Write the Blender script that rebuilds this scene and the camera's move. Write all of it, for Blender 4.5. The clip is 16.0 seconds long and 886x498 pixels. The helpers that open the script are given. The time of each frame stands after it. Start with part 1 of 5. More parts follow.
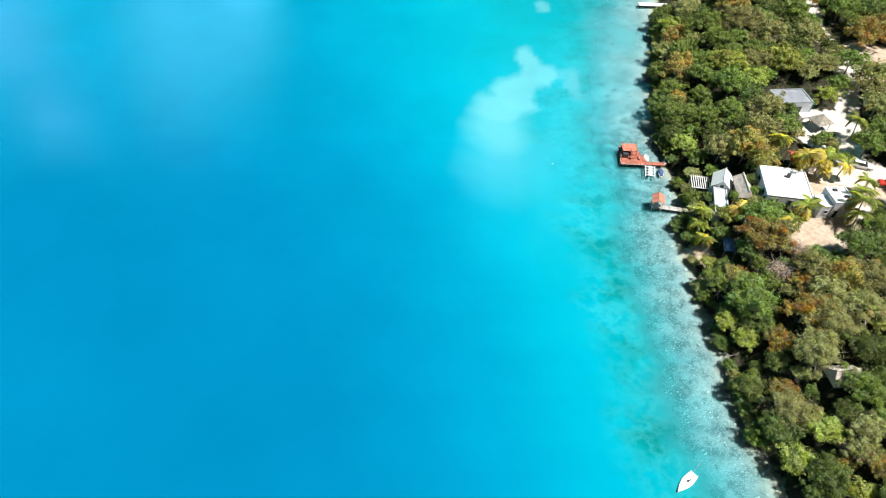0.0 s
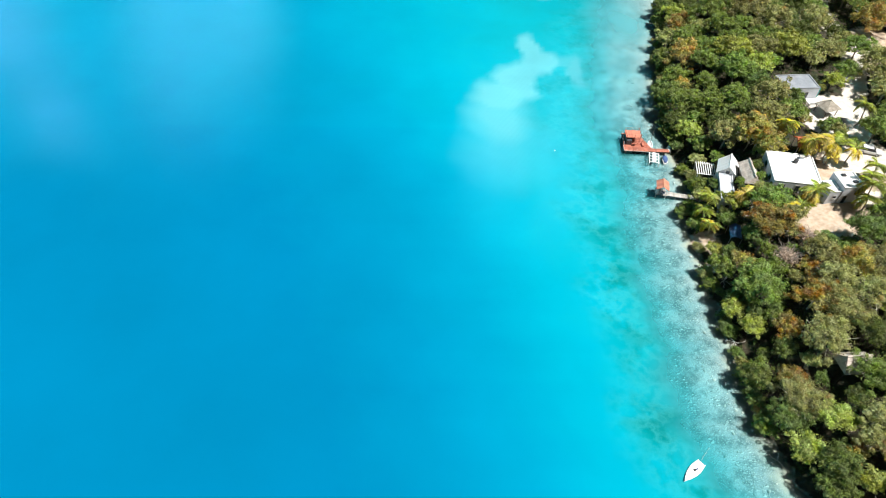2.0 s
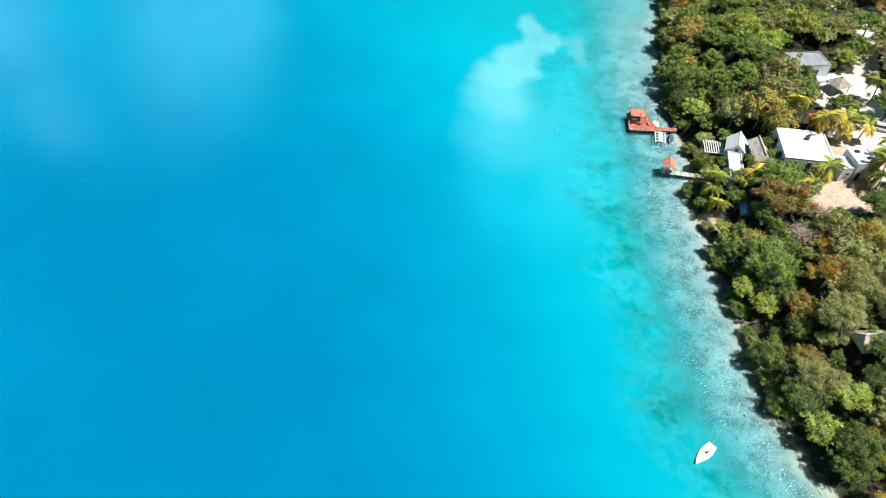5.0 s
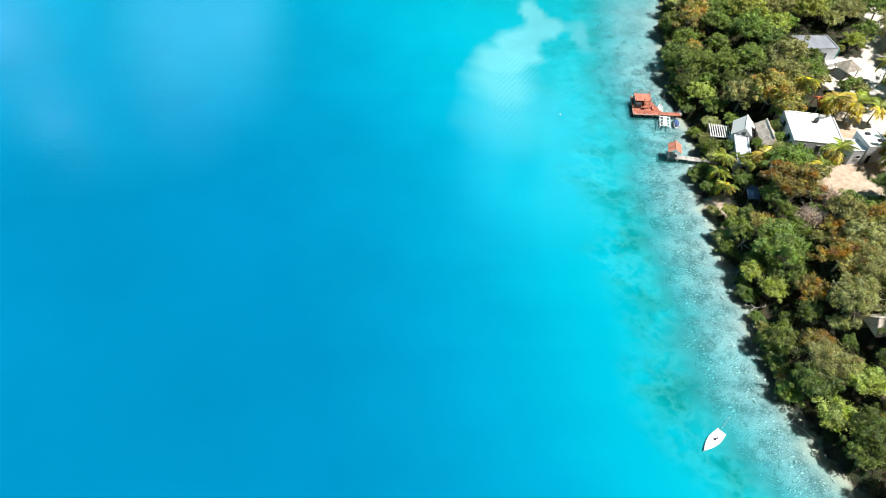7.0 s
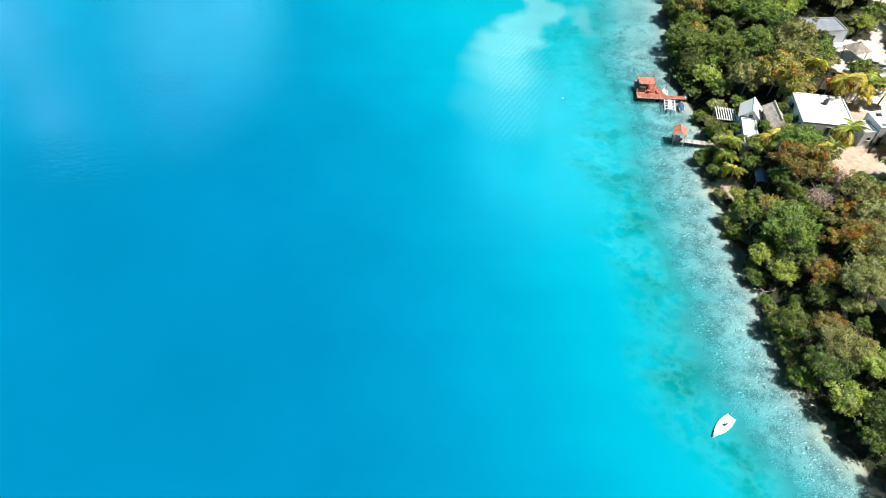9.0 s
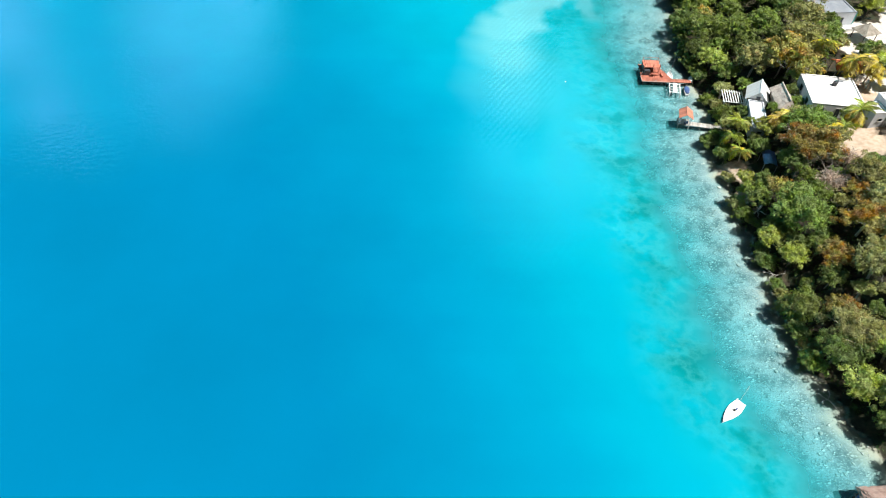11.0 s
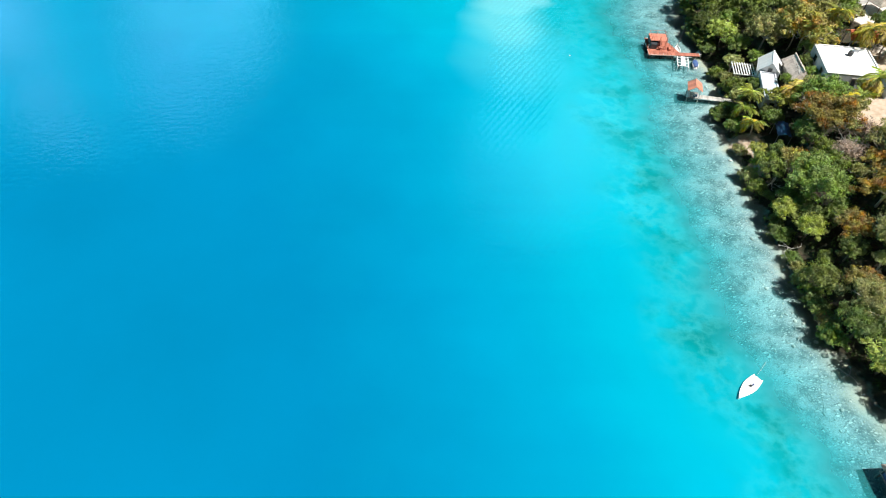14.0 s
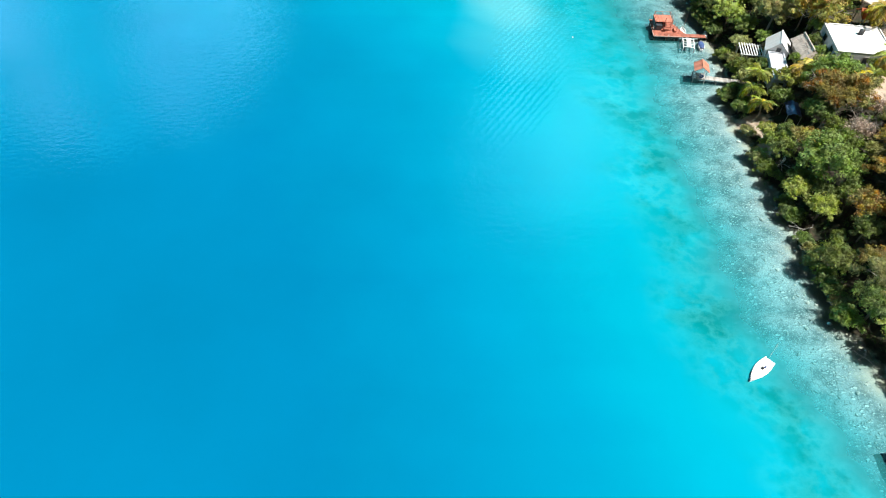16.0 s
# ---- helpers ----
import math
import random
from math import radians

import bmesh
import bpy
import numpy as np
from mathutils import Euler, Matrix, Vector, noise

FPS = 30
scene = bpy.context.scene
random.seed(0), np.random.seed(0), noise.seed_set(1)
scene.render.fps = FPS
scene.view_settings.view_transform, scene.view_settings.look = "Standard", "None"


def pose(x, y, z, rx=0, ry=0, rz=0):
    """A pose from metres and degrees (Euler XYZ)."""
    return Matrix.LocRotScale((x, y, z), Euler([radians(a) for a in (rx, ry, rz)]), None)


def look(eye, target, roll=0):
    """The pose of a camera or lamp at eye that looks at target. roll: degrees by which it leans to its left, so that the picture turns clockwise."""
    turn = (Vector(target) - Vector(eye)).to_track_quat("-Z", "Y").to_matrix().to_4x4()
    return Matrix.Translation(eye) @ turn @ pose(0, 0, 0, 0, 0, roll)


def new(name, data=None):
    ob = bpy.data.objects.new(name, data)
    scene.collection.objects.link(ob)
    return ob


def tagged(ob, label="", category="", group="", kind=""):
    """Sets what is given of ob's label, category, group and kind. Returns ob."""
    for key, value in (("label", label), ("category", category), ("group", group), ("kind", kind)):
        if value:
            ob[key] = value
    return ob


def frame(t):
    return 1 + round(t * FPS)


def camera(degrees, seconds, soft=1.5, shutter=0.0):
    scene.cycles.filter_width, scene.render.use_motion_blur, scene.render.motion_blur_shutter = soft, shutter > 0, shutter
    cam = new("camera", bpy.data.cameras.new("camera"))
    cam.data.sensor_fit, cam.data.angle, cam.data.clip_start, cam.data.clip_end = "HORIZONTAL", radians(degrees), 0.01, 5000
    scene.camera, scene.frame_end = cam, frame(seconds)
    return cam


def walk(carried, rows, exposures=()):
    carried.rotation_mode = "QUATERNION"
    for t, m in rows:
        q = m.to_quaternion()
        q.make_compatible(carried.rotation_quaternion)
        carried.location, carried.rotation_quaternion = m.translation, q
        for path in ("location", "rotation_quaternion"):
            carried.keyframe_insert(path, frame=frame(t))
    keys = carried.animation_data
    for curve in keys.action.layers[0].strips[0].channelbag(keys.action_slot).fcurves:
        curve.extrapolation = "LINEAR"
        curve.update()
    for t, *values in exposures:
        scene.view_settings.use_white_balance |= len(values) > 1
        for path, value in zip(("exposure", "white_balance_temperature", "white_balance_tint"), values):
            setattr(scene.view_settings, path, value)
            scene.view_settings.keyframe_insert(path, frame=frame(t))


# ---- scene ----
# ---- camera: a drone that sinks straight down, looking out over the lagoon ----
cam = camera(71.0, 16.0, soft=1.0)
PITCH, PITCH_DRIFT, ROLL, YAW_DRIFT = -47.36, -0.78, 0.74, -0.17
HEIGHTS = [
    (0.0, 100.0), (0.5, 98.99), (1.0, 98.02), (1.5, 97.08), (2.0, 96.18), (2.5, 95.31), (3.0, 94.38), (3.5, 93.38),
    (4.0, 92.4), (6.5, 87.4), (7.0, 86.35), (7.5, 85.27), (8.0, 84.21), (8.5, 83.2), (9.0, 82.19), (11.5, 77.15),
    (12.0, 76.15), (12.5, 75.13), (13.0, 74.1), (13.5, 73.08), (14.0, 72.05), (14.5, 70.99), (15.0, 69.96),
    (15.5, 68.97), (16.0, 67.99),
]


def eye_pose(t, z):
    p, y = radians(PITCH + PITCH_DRIFT * t / 16), radians(YAW_DRIFT * t / 16)
    way = Vector((-math.sin(y) * math.cos(p), math.cos(y) * math.cos(p), math.sin(p)))
    return look((0, 0, z), Vector((0, 0, z)) + way * 50, ROLL)


walk(cam, [(t, eye_pose(t, z)) for t, z in HEIGHTS])
scene.view_settings.exposure = 0.55

# ---- daylight ----
SUN_ELEVATION, SUN_BEARING = 63.0, 112.0      # bearing: degrees clockwise from +y
e, b = radians(SUN_ELEVATION), radians(SUN_BEARING)
TO_SUN = Vector((math.cos(e) * math.sin(b), math.cos(e) * math.cos(b), math.sin(e)))
sun_data = bpy.data.lights.new("sun", "SUN")
sun_data.energy, sun_data.angle, sun_data.color = 5.0, radians(0.5), (1.0, 0.96, 0.89)
sun = new("sun", sun_data)
sun.matrix_world = look(TO_SUN * 200, (0, 0, 0))

world = bpy.data.worlds.new("sky")
scene.world = world
world.use_nodes = True
wt = world.node_tree
wt.nodes.clear()


def wn(kind, **values):
    node = wt.nodes.new(kind)
    for key, value in values.items():
        node.inputs[key].default_value = value
    return node


sky = wt.nodes.new("ShaderNodeTexSky")
sky.sky_type, sky.sun_disc = "NISHITA", False
sky.sun_elevation, sky.sun_rotation = e, b
sky.dust_density, sky.ozone_density = 0.3, 2.5
direction = wt.nodes.new("ShaderNodeTexCoord")
wisp = wn("ShaderNodeTexNoise", Scale=6.5, Detail=7.0, Roughness=0.62)
wt.links.new(direction.outputs["Generated"], wisp.inputs["Vector"])
centre = wn("ShaderNodeVectorMath")
centre.operation = "SUBTRACT"
centre.inputs[1].default_value = (0.5, 0.5, 0.5)
wt.links.new(wisp.outputs["Color"], centre.inputs[0])
swing = wn("ShaderNodeVectorMath")
swing.operation = "SCALE"
swing.inputs["Scale"].default_value = 0.13
wt.links.new(centre.outputs[0], swing.inputs[0])
bent = wn("ShaderNodeVectorMath")
bent.operation = "ADD"
wt.links.new(direction.outputs["Generated"], bent.inputs[0])
wt.links.new(swing.outputs[0], bent.inputs[1])

# scattered fair-weather clouds all round, by noise
field = wn("ShaderNodeTexNoise", Scale=2.6, Detail=5.0, Roughness=0.55)
wt.links.new(bent.outputs[0], field.inputs["Vector"])
cover = wn("ShaderNodeMapRange", **{"From Min": 0.70, "From Max": 0.86})
wt.links.new(field.outputs["Fac"], cover.inputs["Value"])
mask = cover.outputs["Result"]
# single cumulus clouds: direction and half-width
CLOUDS = [((-0.369, 0.803, 0.468), 0.125), ((-0.487, 0.738, 0.466), 0.11), ((-0.571, 0.718, 0.398), 0.15), ((-0.313, 0.846, 0.43), 0.085), ((0.17, 0.775, 0.612), 0.15), ((-0.85, 0.1, 0.5), 0.12)]
CORES = [((-0.31, 0.846, 0.434), 0.075), ((-0.382, 0.83, 0.407), 0.045), ((-0.39, 0.775, 0.497), 0.05), ((-0.535, 0.69, 0.485), 0.04), ((-0.56, 0.735, 0.381), 0.06), ((0.165, 0.775, 0.612), 0.12)]        # their thick, brightest heads
heads = None
for where, wide in CLOUDS + CORES:
    far = wn("ShaderNodeVectorMath")
    far.operation = "DISTANCE"
    far.inputs[1].default_value = Vector(where).normalized()
    wt.links.new(bent.outputs[0], far.inputs[0])
    head = (where, wide) in CORES
    near = wn("ShaderNodeMapRange", **{"From Min": wide * (1.35 if head else 1.15), "From Max": wide * (0.3 if head else 0.75)})
    wt.links.new(far.outputs["Value"], near.inputs["Value"])
    if head and heads is None:
        heads = near.outputs["Result"]
        continue
    both = wn("ShaderNodeMath")
    both.operation = "MAXIMUM"
    wt.links.new(heads if head else mask, both.inputs[0])
    wt.links.new(near.outputs["Result"], both.inputs[1])
    if head:
        heads = both.outputs[0]
    else:
        mask = both.outputs[0]
blue = wn("ShaderNodeBackground", Strength=0.011)
wt.links.new(sky.outputs["Color"], blue.inputs["Color"])
cloud = wn("ShaderNodeBackground", Strength=1.3)
white = wn("ShaderNodeMix")
white.data_type = "RGBA"
white.inputs[6].default_value, white.inputs[7].default_value = (0.05, 0.95, 1.2, 1), (0.42, 1.35, 2.1, 1)
wt.links.new(heads, white.inputs[0])
wt.links.new(white.outputs[2], cloud.inputs["Color"])
folds = wn("ShaderNodeTexNoise", Scale=14.0, Detail=5.0, Roughness=0.6)
wt.links.new(direction.outputs["Generated"], folds.inputs["Vector"])
thick = wn("ShaderNodeMapRange", **{"From Min": 0.35, "From Max": 0.65, "To Min": 1.0, "To Max": 2.2})
wt.links.new(folds.outputs["Fac"], thick.inputs["Value"])
wt.links.new(thick.outputs["Result"], cloud.inputs["Strength"])
blend = wn("ShaderNodeMixShader")
wt.links.new(mask, blend.inputs["Fac"])
wt.links.new(blue.outputs[0], blend.inputs[1])
wt.links.new(cloud.outputs[0], blend.inputs[2])
sky_out = wn("ShaderNodeOutputWorld")
wt.links.new(blend.outputs[0], sky_out.inputs["Surface"])


# ---- materials ----
class Mat:
    """A node material: add nodes, link them, and end in a Principled shader."""

    def __init__(self, name):
        self.m = bpy.data.materials.new(name)
        self.m.use_nodes = True
        self.t = self.m.node_tree
        self.t.nodes.clear()
        self.out = self.t.nodes.new("ShaderNodeOutputMaterial")

    def n(self, kind, **values):
        node = self.t.nodes.new("ShaderNode" + kind)
        for key, value in values.items():
            node.inputs[key].default_value = value
        return node

    def link(self, a, b):
        self.t.links.new(a, b)

    def coord(self):
        return self.n("TexCoord").outputs["Object"]

    def noise(self, scale, detail=4.0, rough=0.55, at=None):
        node = self.n("TexNoise", Scale=scale, Detail=detail, Roughness=rough)
        self.link(at or self.coord(), node.inputs["Vector"])
        return node.outputs["Fac"]

    def attr(self, name):
        node = self.n("Attribute")
        node.attribute_name = name
        return node.outputs["Fac"]

    def math_offset(self, at, far):
        node = self.n("Mapping")
        node.inputs["Location"].default_value = (far, far * 0.7, 0)
        self.link(at, node.inputs["Vector"])
        return node.outputs[0]

    def math(self, op, a, b=0.0, clamp=False):
        node = self.n("Math")
        node.operation, node.use_clamp = op, clamp
        for k, v in enumerate((a, b)):
            if isinstance(v, (int, float)):
                node.inputs[k].default_value = v
            else:
                self.link(v, node.inputs[k])
        return node.outputs[0]

    def span(self, value, lo, hi, to0=0.0, to1=1.0):
        node = self.n("MapRange", **{"From Min": lo, "From Max": hi, "To Min": to0, "To Max": to1})
        self.link(value, node.inputs["Value"])
        return node.outputs["Result"]

    def mix(self, fac, a, b, kind="MIX"):
        node = self.n("Mix")
        node.data_type, node.blend_type = "RGBA", kind
        for k, v in ((0, fac), (6, a), (7, b)):
            if isinstance(v, tuple):
                node.inputs[k].default_value = (*v, 1)
            elif isinstance(v, (int, float)):
                node.inputs[k].default_value = v
            else:
                self.link(v, node.inputs[k])
        return node.outputs[2]

    def ramp(self, value, stops, smooth=False):
        node = self.n("ValToRGB")
        band = node.color_ramp
        band.interpolation = "EASE" if smooth else "LINEAR"
        while len(band.elements) < len(stops):
            band.elements.new(0.5)
        for el, (at, colour) in zip(band.elements, stops):
            el.position, el.color = at, (*colour, 1)
        self.link(value, node.inputs["Fac"])
        return node.outputs["Color"]

    def finish(self, colour, rough=0.7, metal=0.0, bump=None, strength=0.3, distance=0.02, **more):
        p = self.n("BsdfPrincipled", Metallic=metal)
        for key, v in (("Base Color", colour), ("Roughness", rough)):
            if isinstance(v, tuple):
                p.inputs[key].default_value = (*v, 1)
            elif isinstance(v, (int, float)):
                p.inputs[key].default_value = v
            else:
                self.link(v, p.inputs[key])
        for key, v in more.items():
            p.inputs[key.replace("_", " ")].default_value = v
        if bump is not None:
            node = self.n("Bump", Strength=strength, Distance=distance)
            self.link(bump, node.inputs["Height"])
            self.link(node.outputs[0], p.inputs["Normal"])
        self.link(p.outputs[0], self.out.inputs["Surface"])
        return self.m


def speckled(name, dark, light, coarse=1.5, fine=18.0, rough=0.75, metal=0.0, strength=0.3, vary=0.25):
    """A surface with stains and grain, a little different from piece to piece."""
    m = Mat(name)
    grain = m.math("ADD", m.math("MULTIPLY", m.noise(coarse), 0.6), m.math("MULTIPLY", m.noise(fine, 3), 0.4))
    colour = m.mix(m.span(grain, 0.35, 0.65), dark, light)
    info = m.n("ObjectInfo")
    tone = m.n("HueSaturation")
    m.link(m.span(info.outputs["Random"], 0, 1, 1 - vary, 1 + vary), tone.inputs["Value"])
    m.link(colour, tone.inputs["Color"])
    return m.finish(tone.outputs[0], rough, metal, m.noise(fine, 4), strength)


def leafy(name, shade, second=None, share=0.5, gloss=0.6, spread=0.33):
    """Foliage: the leaves differ a little, the boughs more, the trees most."""
    m = Mat(name)
    geo = m.n("NewGeometry")
    leaf = geo.outputs["Random Per Island"]
    dim, full = tuple(c * (1 - spread) for c in shade), tuple(min(0.9, c * (1 + spread)) for c in shade)
    colour = m.mix(leaf, dim, full)
    info = m.n("ObjectInfo")
    at = m.coord()
    shifted = m.n("VectorMath")
    shifted.operation = "ADD"
    m.link(at, shifted.inputs[0])
    m.link(m.math("MULTIPLY", info.outputs["Random"], 57.0), shifted.inputs[1])
    if second:
        patch = m.noise(0.42, 3, 0.6, shifted.outputs[0])
        colour2 = m.mix(leaf, second[0], second[1])
        colour = m.mix(m.span(patch, 0.60 - share * 0.3, 0.72 - share * 0.3), colour, colour2)
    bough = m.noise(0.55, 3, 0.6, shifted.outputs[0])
    tone = m.n("HueSaturation")
    m.link(m.math("ADD", m.span(info.outputs["Random"], 0, 1, -0.016, 0.012), m.span(bough, 0.35, 0.65, 0.490, 0.508)), tone.inputs["Hue"])
    m.link(m.span(m.noise(0.8, 2, 0.5, shifted.outputs[0]), 0.35, 0.65, 0.82, 1.1), tone.inputs["Saturation"])
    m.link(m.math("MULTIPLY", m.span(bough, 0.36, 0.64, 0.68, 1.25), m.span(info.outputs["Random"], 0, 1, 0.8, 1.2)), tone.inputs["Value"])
    m.link(colour, tone.inputs["Color"])
    p = m.n("BsdfPrincipled", Roughness=gloss)
    p.inputs["Specular IOR Level"].default_value = 0.12
    m.link(tone.outputs[0], p.inputs["Base Color"])
    t = m.n("BsdfTranslucent")
    m.link(tone.outputs[0], t.inputs["Color"])
    mixed = m.n("MixShader", Fac=0.07)
    m.link(p.outputs[0], mixed.inputs[1])
    m.link(t.outputs[0], mixed.inputs[2])
    m.link(mixed.outputs[0], m.out.inputs["Surface"])
    return m.m


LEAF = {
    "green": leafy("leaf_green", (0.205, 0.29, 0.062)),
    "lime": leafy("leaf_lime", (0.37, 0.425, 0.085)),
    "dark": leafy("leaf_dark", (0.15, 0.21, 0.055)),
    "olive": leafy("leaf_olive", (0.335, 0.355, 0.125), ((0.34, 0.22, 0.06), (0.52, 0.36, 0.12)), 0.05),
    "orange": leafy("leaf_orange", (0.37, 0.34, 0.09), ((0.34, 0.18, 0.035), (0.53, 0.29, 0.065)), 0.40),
    # undergrowth leaves, with the deep shade under the trees put into their colour
    "brush": leafy("leaf_brush_shaded", (0.06, 0.095, 0.028)),
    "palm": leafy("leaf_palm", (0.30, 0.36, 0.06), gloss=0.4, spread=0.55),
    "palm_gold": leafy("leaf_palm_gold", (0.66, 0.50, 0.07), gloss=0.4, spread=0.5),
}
BARK = speckled("bark", (0.10, 0.075, 0.055), (0.26, 0.21, 0.16), 3, 25, 0.9)
PALE_BARK = speckled("pale_bark", (0.38, 0.34, 0.28), (0.62, 0.57, 0.49), 3, 25, 0.9)
BLEACHED = speckled("bleached_wood", (0.48, 0.46, 0.43), (0.78, 0.76, 0.72), 3, 25, 0.85)
DEAD_WOOD = speckled("dead_wood", (0.30, 0.25, 0.21), (0.58, 0.50, 0.44), 3, 25, 0.9)
PALM_BARK = speckled("palm_bark", (0.20, 0.17, 0.13), (0.40, 0.35, 0.28), 3, 20, 0.9)
RED_WOOD = speckled("red_wood", (0.32, 0.105, 0.07), (0.52, 0.19, 0.125), 1.2, 14, 0.65)
PINK_PAINT = speckled("pink_paint", (0.60, 0.34, 0.28), (0.78, 0.52, 0.45), 1.0, 12, 0.6)
ORANGE_ROOF = speckled("orange_roof", (0.46, 0.16, 0.10), (0.66, 0.27, 0.18), 1.0, 12, 0.6)
GREY_WOOD = speckled("grey_wood", (0.30, 0.28, 0.26), (0.56, 0.53, 0.49), 1.2, 14, 0.8)
DECK_RED = speckled("deck_red", (0.46, 0.155, 0.10), (0.66, 0.25, 0.165), 1.2, 14, 0.65)
DARK_WOOD = speckled("dark_wood", (0.05, 0.035, 0.03), (0.12, 0.085, 0.065), 2, 16, 0.8)
WHITE_PAINT = speckled("white_paint", (0.66, 0.67, 0.68), (0.84, 0.84, 0.83), 0.6, 9, 0.55, vary=0.05)
WHITE_ROOF = speckled("white_roof", (0.68, 0.68, 0.68), (0.86, 0.86, 0.85), 0.35, 5, 0.6, vary=0.03)
GREY_WALL = speckled("grey_wall", (0.42, 0.45, 0.50), (0.62, 0.65, 0.69), 0.5, 6, 0.8, vary=0.05)
TEAL_WALL = speckled("teal_wall", (0.05, 0.25, 0.24), (0.10, 0.40, 0.36), 0.7, 8, 0.7)
THATCH = speckled("thatch", (0.22, 0.19, 0.155), (0.46, 0.42, 0.36), 1.4, 22, 0.95, strength=0.8, vary=0.06)
THATCH_PALE = speckled("thatch_pale", (0.40, 0.34, 0.30), (0.68, 0.60, 0.54), 1.4, 22, 0.95, strength=0.8, vary=0.06)
THATCH_RED = speckled("thatch_red", (0.24, 0.15, 0.125), (0.46, 0.32, 0.27), 1.4, 22, 0.95, strength=0.8, vary=0.06)
RED_TILE = speckled("red_tile", (0.42, 0.10, 0.04), (0.68, 0.22, 0.09), 1.0, 10, 0.7)
GREY_ROOF = speckled("grey_roof", (0.20, 0.22, 0.25), (0.33, 0.35, 0.39), 0.5, 6, 0.8)
CONCRETE = speckled("concrete", (0.42, 0.41, 0.39), (0.62, 0.61, 0.58), 0.8, 10, 0.85)
STONE = speckled("stone", (0.42, 0.42, 0.39), (0.72, 0.71, 0.67), 1.8, 14, 0.85, strength=0.6, vary=0.3)
BLUE_TARP = speckled("blue_tarp", (0.03, 0.06, 0.16), (0.08, 0.13, 0.30), 1.0, 9, 0.5)
HULL = speckled("white_gelcoat", (0.80, 0.80, 0.79), (0.88, 0.88, 0.87), 0.8, 7, 0.25, vary=0.02, strength=0.03)
DARK_TRIM = speckled("dark_trim", (0.02, 0.022, 0.026), (0.06, 0.062, 0.07), 2, 14, 0.5)
RUBBER = speckled("rubber", (0.012, 0.012, 0.012), (0.03, 0.03, 0.03), 3, 20, 0.85)
STEEL = speckled("steel", (0.45, 0.46, 0.47), (0.62, 0.63, 0.64), 2, 14, 0.35, 0.9)
CAR_WHITE = speckled("car_white", (0.74, 0.75, 0.77), (0.82, 0.83, 0.84), 1, 8, 0.2, vary=0.02, strength=0.02)
CAR_RED = speckled("car_red", (0.42, 0.03, 0.02), (0.56, 0.05, 0.03), 1, 8, 0.25, vary=0.02, strength=0.02)
ROPE = speckled("rope", (0.50, 0.48, 0.42), (0.72, 0.70, 0.64), 4, 30, 0.9)


def glass_material():
    m = Mat("dark_glass")
    return m.finish(m.mix(m.noise(0.7), (0.015, 0.02, 0.025), (0.04, 0.05, 0.06)), 0.08, 0.0)


GLASS = glass_material()


